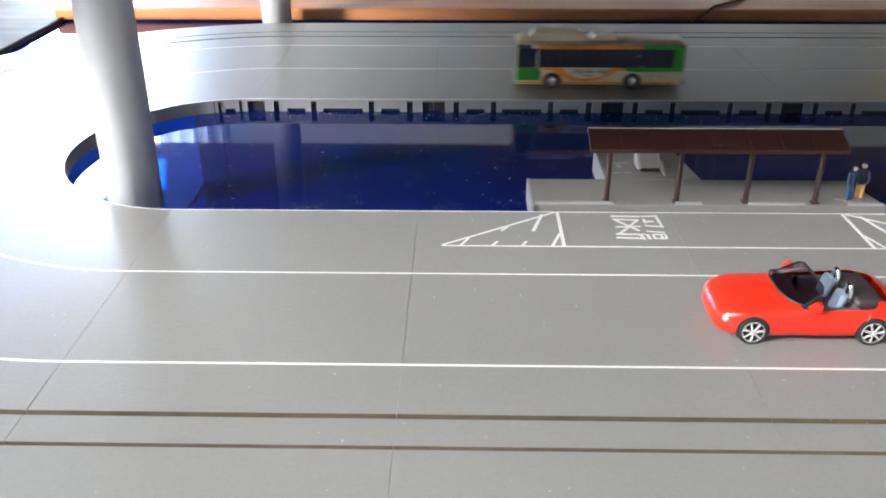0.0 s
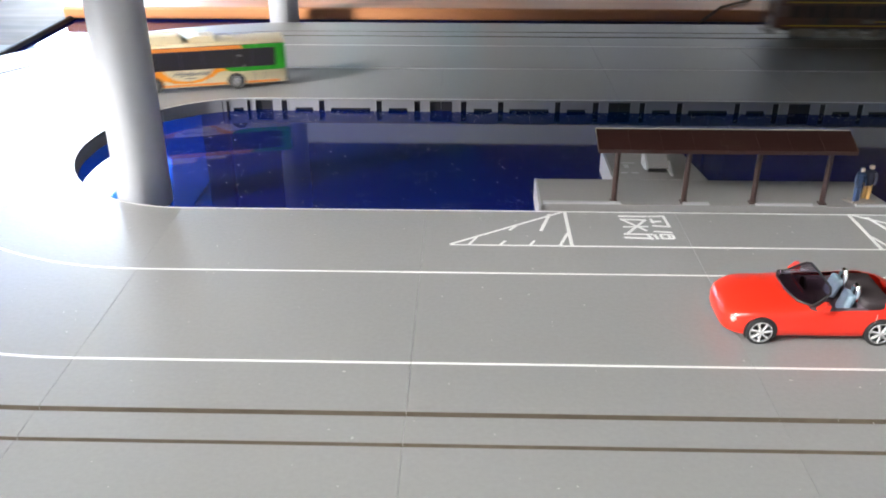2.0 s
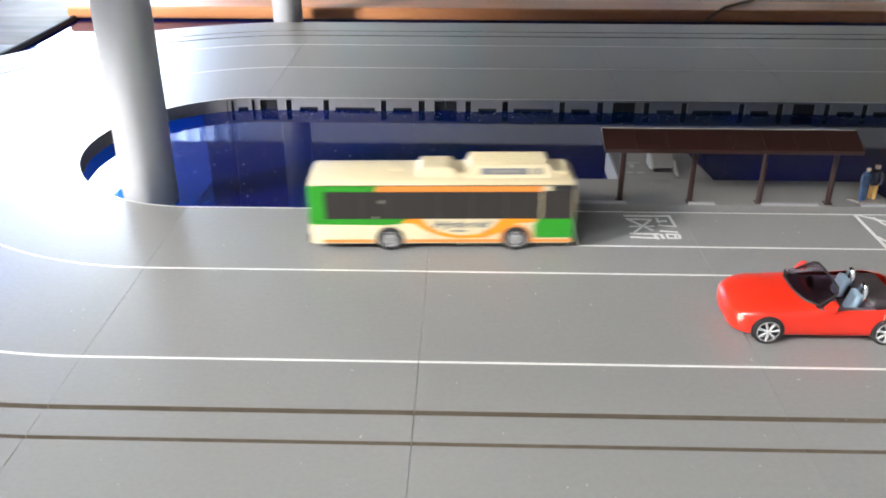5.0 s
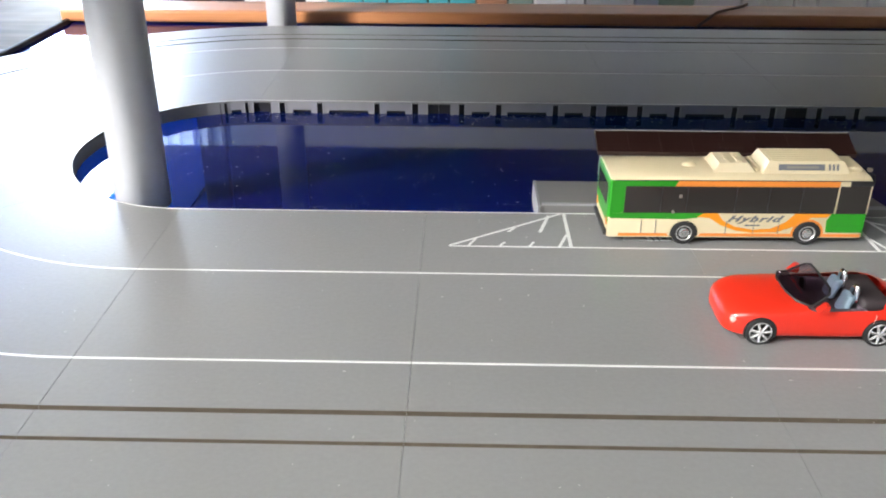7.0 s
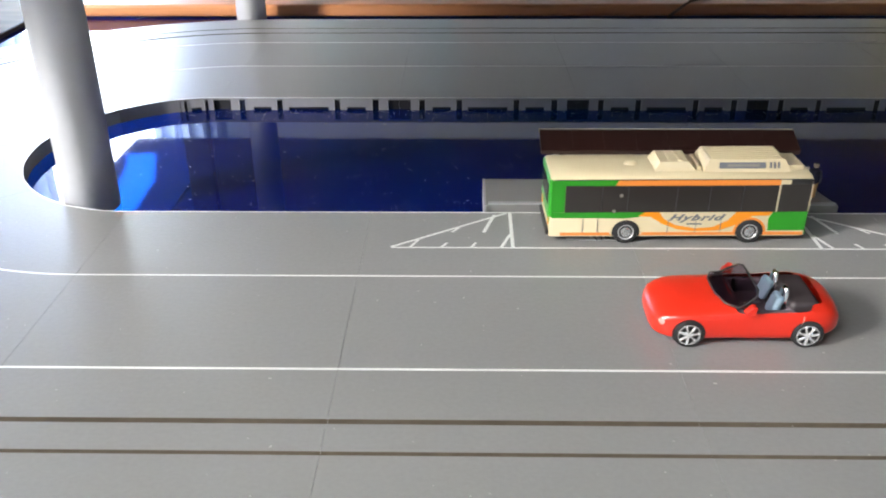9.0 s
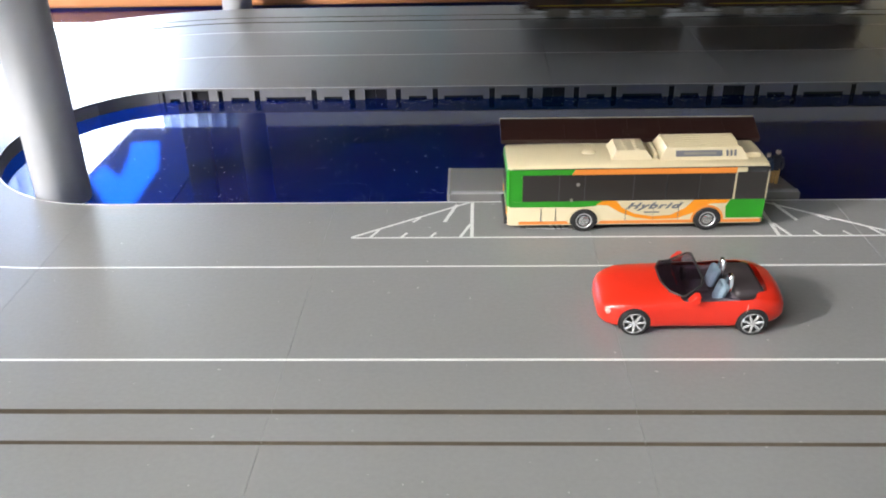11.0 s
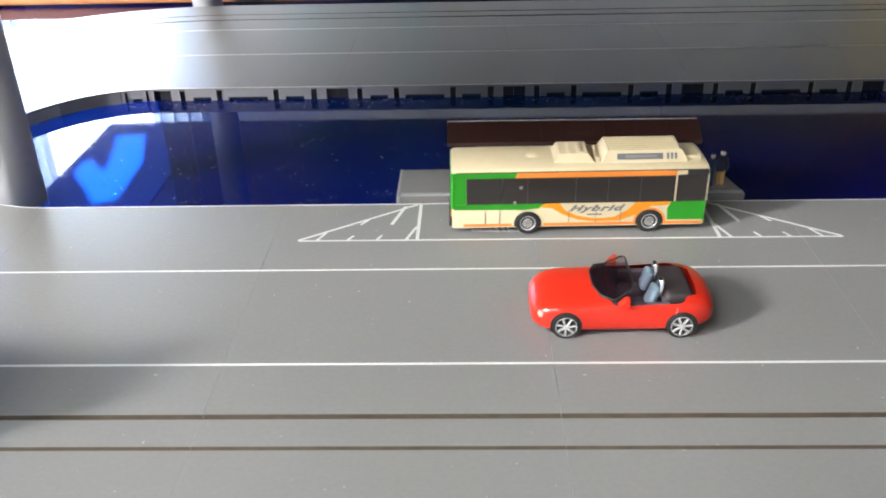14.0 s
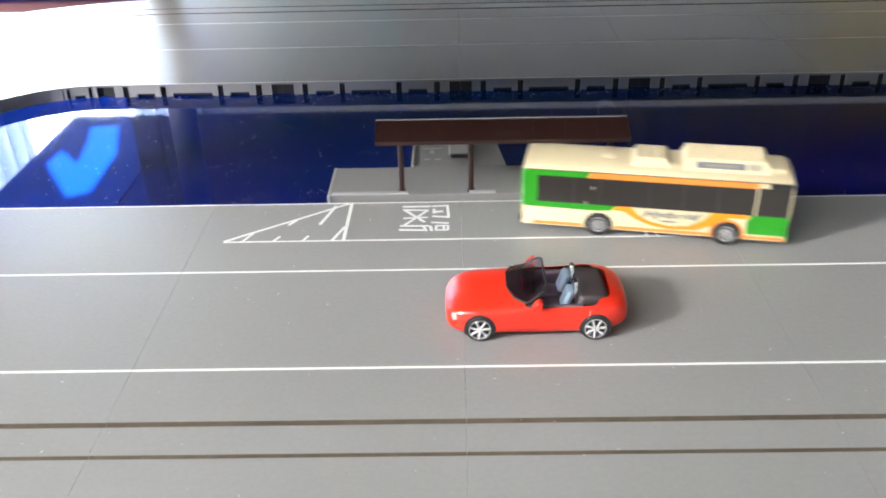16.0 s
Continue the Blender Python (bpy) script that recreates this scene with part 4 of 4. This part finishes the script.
def figure(x, y, z, h, turn, top, legs):
    """A small standing figurine, plain."""
    bm = bmesh.new()
    k = h / 10.0
    for s in (-1, 1):
        tube(bm, [(s * 0.55 * k, 0, 0), (s * 0.55 * k, 0.1, 4.4 * k)], [0.5 * k, 0.62 * k], 8)
        tube(bm, [(s * 1.2 * k, 0, 7.8 * k), (s * 1.75 * k, -0.3 * k, 6.0 * k), (s * 1.6 * k, -0.8 * k, 4.5 * k)], [0.5 * k, 0.45 * k, 0.35 * k], 8)
    tube(bm, [(0, 0, 4.1 * k), (0, 0, 6.2 * k), (0, 0, 7.9 * k), (0, 0, 8.5 * k)], [1.05 * k, 1.0 * k, 1.25 * k, 0.5 * k], 10)
    bmesh.ops.create_uvsphere(bm, u_segments=10, v_segments=8, radius=0.78 * k, matrix=Matrix.Translation((0, -0.05, 9.3 * k)))
    ob = part("figurine", bm, top, smooth=True)
    ob.data.materials.append(legs)
    ob.data.materials.append(FACE)
    for p in ob.data.polygons:
        c = p.center.z / K
        if c < 4.2 * k and abs(p.center.x / K) < 1.1 * k:
            p.material_index = 1
        elif 8.55 * k < c < 9.75 * k and p.center.y < -0.25 * k * K or abs(p.center.x / K) > 1.3 * k and c < 5.2 * k:
            p.material_index = 2
    ob.matrix_basis = pose(x * K, y * K, z * K, 0, 0, turn)
    return ob


tagged(figure(122.2, 92.3, 2.0, 10.2, 20, NAVY, mat("figure_dark_legs", (0.03, 0.06, 0.13), 0.6)), "tiny painted figurine in dark blue on the bus stop", "figurine", "figurines at the stop")
tagged(figure(125.6, 94.0, 2.0, 10.4, -30, mat("figure_black_coat", (0.012, 0.015, 0.03), 0.6), SKIN), "tiny painted figurine in black coat with ochre legs", "figurine", "figurines at the stop")
pad = [(123.6 + (3.9 + 0.9 * math.sin(k * 2.7) + 0.6 * math.sin(k * 5.1)) * math.cos(k * 0.2856), 92.6 + (2.2 + 0.5 * math.sin(k * 3.3)) * math.sin(k * 0.2856)) for k in range(22)]
tagged(part("glue_pad", prismed(pad, "z", 1.55, 1.95), mat("glue_base", (0.22, 0.19, 0.17), 0.5, vary=0.3, grain=900, bump=0.5)), "uneven pale glue patch under the figurines", "glue patch")


# ---------------------------------------------------------------- behind the table
def bookcase():
    y0, SHELF = 620, 236
    t = thing("bookcase", "dark wooden bookcase behind the table", "bookcase", 0, y0, FZ)
    part("side", boxed(-230, -205, 0, 116, 0, 400, 2), DARKWOOD, t)
    part("side", boxed(1100, 1118, 0, 116, 0, 400, 2), DARKWOOD, t)
    for z in (0, SHELF - 16):
        part("shelf", boxed(-204.8, 1099.8, 0, 116, z, z + 16, 2), DARKWOOD, t)
    for k in range(3):
        a = -204 + k * 434.6
        door = part("door", boxed(a, a + 433, 1, 17, 17, SHELF - 17, 2), DARKWOOD, t)
        part("door_knob", tubed([(a + 410, 1.5, SHELF - 60), (a + 410, -14, SHELF - 60)], 8, 14), DARKWOOD, door)
    part("back", boxed(-230, 1118, 116.2, 124, 0, 400), DARKWOOD, t)
    rng = random.Random(7)
    cols = [(0.78, 0.78, 0.76), (0.10, 0.15, 0.38), (0.03, 0.03, 0.035), (0.72, 0.52, 0.10), (0.25, 0.34, 0.30), (0.36, 0.17, 0.10), (0.50, 0.54, 0.60), (0.74, 0.75, 0.78), (0.36, 0.42, 0.55), (0.55, 0.56, 0.58), (0.06, 0.34, 0.42)]
    mats = [mat("book_cover", c, 0.5) for c in cols]
    x = -200
    while x < 1075:
        w = rng.uniform(14, 42)
        h = rng.choice((rng.uniform(150, 200), rng.uniform(190, 232)))
        m = mats[rng.choice((0, 7, 9, 6, 8, 0, 7, 4, 2, 5))]
        if 240 < x < 375:
            m = mats[0]
        elif 375 <= x < 520:
            m = mats[3]
        elif -110 < x < 10:
            m = mats[10]
        b = thing("book", "upright book with a plain coloured cover on the shelf", "book", x, y0 + rng.uniform(1, 6), FZ + SHELF + 0.1, group="books on the low shelf")
        part("cover", boxed(0, w - 1.2, 0, 106, 0, h, 1.2), m, b)
        part("pages", boxed(1.4, w - 2.6, 6, 105, 1.2, h + 0.3), mats[0], b)
        if rng.random() < 0.6:
            part("spine_label", boxed(1.6, w - 2.8, -0.25, 1, h * 0.55, h * 0.75), rng.choice(mats), b)
        x += w


bookcase()
cable = thing("cable", "thin brown cable looping over the table rail", "cable", 0, 0, 0)
part("strand", tubed([(139.5, 352.5, -3.9), (143, 353.6, -1.6), (147, 354.6, 1.2), (152.7, 360, 3.4), (163.6, 370, 3.6), (172, 378, 3.6), (176, 384, 3.7), (177, 389, 1.0), (177, 391, -60), (177, 410, -348.7)], 0.85, 8), mat("tan_cable", (0.16, 0.085, 0.045), 0.5), cable, smooth=True)


def dust():
    """Pale flecks of dust lying on the near road."""
    rng = random.Random(11)
    bm = bmesh.new()
    for _ in range(170):
        x, y = rng.uniform(-120, 230), rng.uniform(-30, 85)
        r = rng.choice((0.06, 0.08, 0.1, 0.16))
        a, e = rng.uniform(0, math.pi), rng.uniform(1, 2.6)
        pts = [(x + r * (e * math.cos(b) * math.cos(a) - math.sin(b) * math.sin(a)), y + r * (e * math.cos(b) * math.sin(a) + math.sin(b) * math.cos(a))) for b in (0, 1.2, 2.3, 3.3, 4.4, 5.4)]
        prism(bm, pts, "z", 0.0, 0.11)
    tagged(part("dust", bm, DUST), "pale flecks of dust on the grey road", "dust", kind="stuff")


def sheet_dust():
    """Flecks and lint on the blue sheet, thickest under the far edge and at the near end of the pool."""
    rng = random.Random(23)
    bm = bmesh.new()
    for k in range(1250):
        if k < 870:
            x, y = rng.uniform(-110, 300), 192.8 - abs(rng.gauss(0, 4.2))
        elif k < 1160:
            x, y = -60 + abs(rng.gauss(0, 75)) - 30, rng.uniform(95, 190)
        else:
            x, y = rng.uniform(-40, 300), rng.uniform(92, 190)
        r = rng.choice((0.035, 0.045, 0.06, 0.075, 0.1))
        a, e = rng.uniform(0, math.pi), rng.uniform(1, 6)
        if ((x - CX) / AX) ** 2 + ((y - CY) / BY) ** 2 > 0.97 and x < CX:
            continue
        pts = [(x + r * (e * math.cos(b) * math.cos(a) - math.sin(b) * math.sin(a)), y + r * (e * math.cos(b) * math.sin(a) + math.sin(b) * math.cos(a))) for b in (0, 1.2, 2.3, 3.3, 4.4, 5.4)]
        prism(bm, pts, "z", PZ, PZ + rng.uniform(0.03, 0.12))
    for _ in range(26):
        cx, cy, ca = rng.uniform(-100, 60), rng.uniform(96, 184), rng.uniform(-0.3, 0.9)
        for _ in range(rng.randint(12, 40)):
            u, v = rng.gauss(0, 4.0), rng.gauss(0, 1.3)
            x, y = cx + u * math.cos(ca) - v * math.sin(ca), cy + u * math.sin(ca) + v * math.cos(ca)
            r, a, e = rng.choice((0.03, 0.045, 0.06)), ca + rng.gauss(0, 0.5), rng.uniform(1.2, 4)
            if y > 192 or y < 88 or ((x - CX) / AX) ** 2 + ((y - CY) / BY) ** 2 > 0.95 and x < CX:
                continue
            pts = [(x + r * (e * math.cos(b) * math.cos(a) - math.sin(b) * math.sin(a)), y + r * (e * math.cos(b) * math.sin(a) + math.sin(b) * math.cos(a))) for b in (0, 1.2, 2.3, 3.3, 4.4, 5.4)]
            prism(bm, pts, "z", PZ, PZ + 0.03)
    tagged(part("sheet_dust", bm, LINT), "pale dust and lint on the blue sheet", "dust", kind="stuff")


LINT = mat("grey_lint", (0.28, 0.29, 0.33), 0.9)
DUST = mat("pale_dust", (0.46, 0.46, 0.43), 0.9)
dust()
sheet_dust()


# ---------------------------------------------------------------- movement
def bus_rows():
    rows = [(0.0, 63.5, 217.5, 180), (0.5, 22.6, 217.5, 180), (1.0, -18.5, 217.5, 180), (1.5, -59.4, 217.3, 181), (2.0, -101.0, 209.5, 195), (2.3, -121.0, 193.0, 217),
            (2.6, -133.0, 168.5, 237), (3.0, -133.0, 132.0, 258), (3.2, -123.5, 112.0, 277), (3.5, -106.5, 89.0, 300), (3.75, -91.5, 78.0, 324), (4.0, -73.1, 74.1, 341), (4.2, -57.2, 71.4, 349),
            (4.6, -25.0, 69.0, 357), (5.0, 7.0, 70.2, 362), (5.4, 38.0, 73.6, 365), (5.75, 63.0, 76.2, 364), (6.1, 82.0, 77.0, 361.5), (6.3, 85.3, 77.1, 361), (15.3, 85.3, 77.1, 361),
            (15.5, 90.2, 77.3, 360.5), (15.8, 111.0, 75.8, 356), (16.0, 124.4, 71.3, 349)]
    return rows


def bus_poses():
    # the rows give the middle between the axles, which lies 3.85 mm ahead of the body's middle
    return [(t, pose((x - 3.85 * math.cos(radians(a))) * K, (y - 3.85 * math.sin(radians(a))) * K, 0, 0, 0, a)) for t, x, y, a in bus_rows()]


def wheel_rows(wh, r=3.3):
    """Rolling of one bus wheel: the way gone divided by its radius."""
    rows = bus_rows()
    times = [k / FPS for k in range(int(6.4 * FPS))] + [15.2 + k / FPS for k in range(int(0.8 * FPS))] + [16.0]
    x = np.interp(times, [q[0] for q in rows], [q[1] for q in rows])
    y = np.interp(times, [q[0] for q in rows], [q[2] for q in rows])
    gone = np.concatenate(([0], np.cumsum(np.hypot(np.diff(x), np.diff(y)))))
    at = wh.location.copy()
    return [(t, pose(*at, 0, math.degrees(d / r), 0)) for t, d in zip(times, gone)]


TO = (G1 + G2) / 2


def loop_table():
    pts = [(CX, CY - BY - TO), (XR, CY - BY - TO)]
    pts += [curve_point(-90 + i, TO, True) for i in range(1, 181)]
    pts += [curve_point(90 - i, TO) for i in range(0, 181)]
    s = [0.0]
    for a, b in zip(pts, pts[1:]):
        s.append(s[-1] + math.dist(a, b))
    return pts, s


LOOP, ARC = loop_table()


def on_loop(d):
    d %= ARC[-1]
    i = min(max(j for j in range(len(ARC)) if ARC[j] <= d), len(ARC) - 2)
    f = (d - ARC[i]) / (ARC[i + 1] - ARC[i])
    a, b = LOOP[i], LOOP[i + 1]
    return a[0] + (b[0] - a[0]) * f, a[1] + (b[1] - a[1]) * f


def tram_rows(lead, turned=0):
    speed = ARC[-1] / 8.545
    rows = []
    for i in range(0, 81):
        t = i * 0.2
        d = 61.5 + 39.5 + lead + speed * (t - 15.0)
        (x0, y0), (x1, y1) = on_loop(d - 22), on_loop(d + 22)
        a = math.degrees(math.atan2(y1 - y0, x1 - x0))
        rows.append((t, pose((x0 + x1) / 2 * K, (y0 + y1) / 2 * K, 0, 0, 0, a + turned)))
    return rows


def motions():
    walk(BUS, bus_poses())
    for wh in [o for o in BUS.children if o.name.split(".")[0] == "wheel"]:
        walk(wh, wheel_rows(wh))
    walk(TRAM_B, tram_rows(0.0))
    walk(TRAM_A, tram_rows(85.6, 180))


motions()
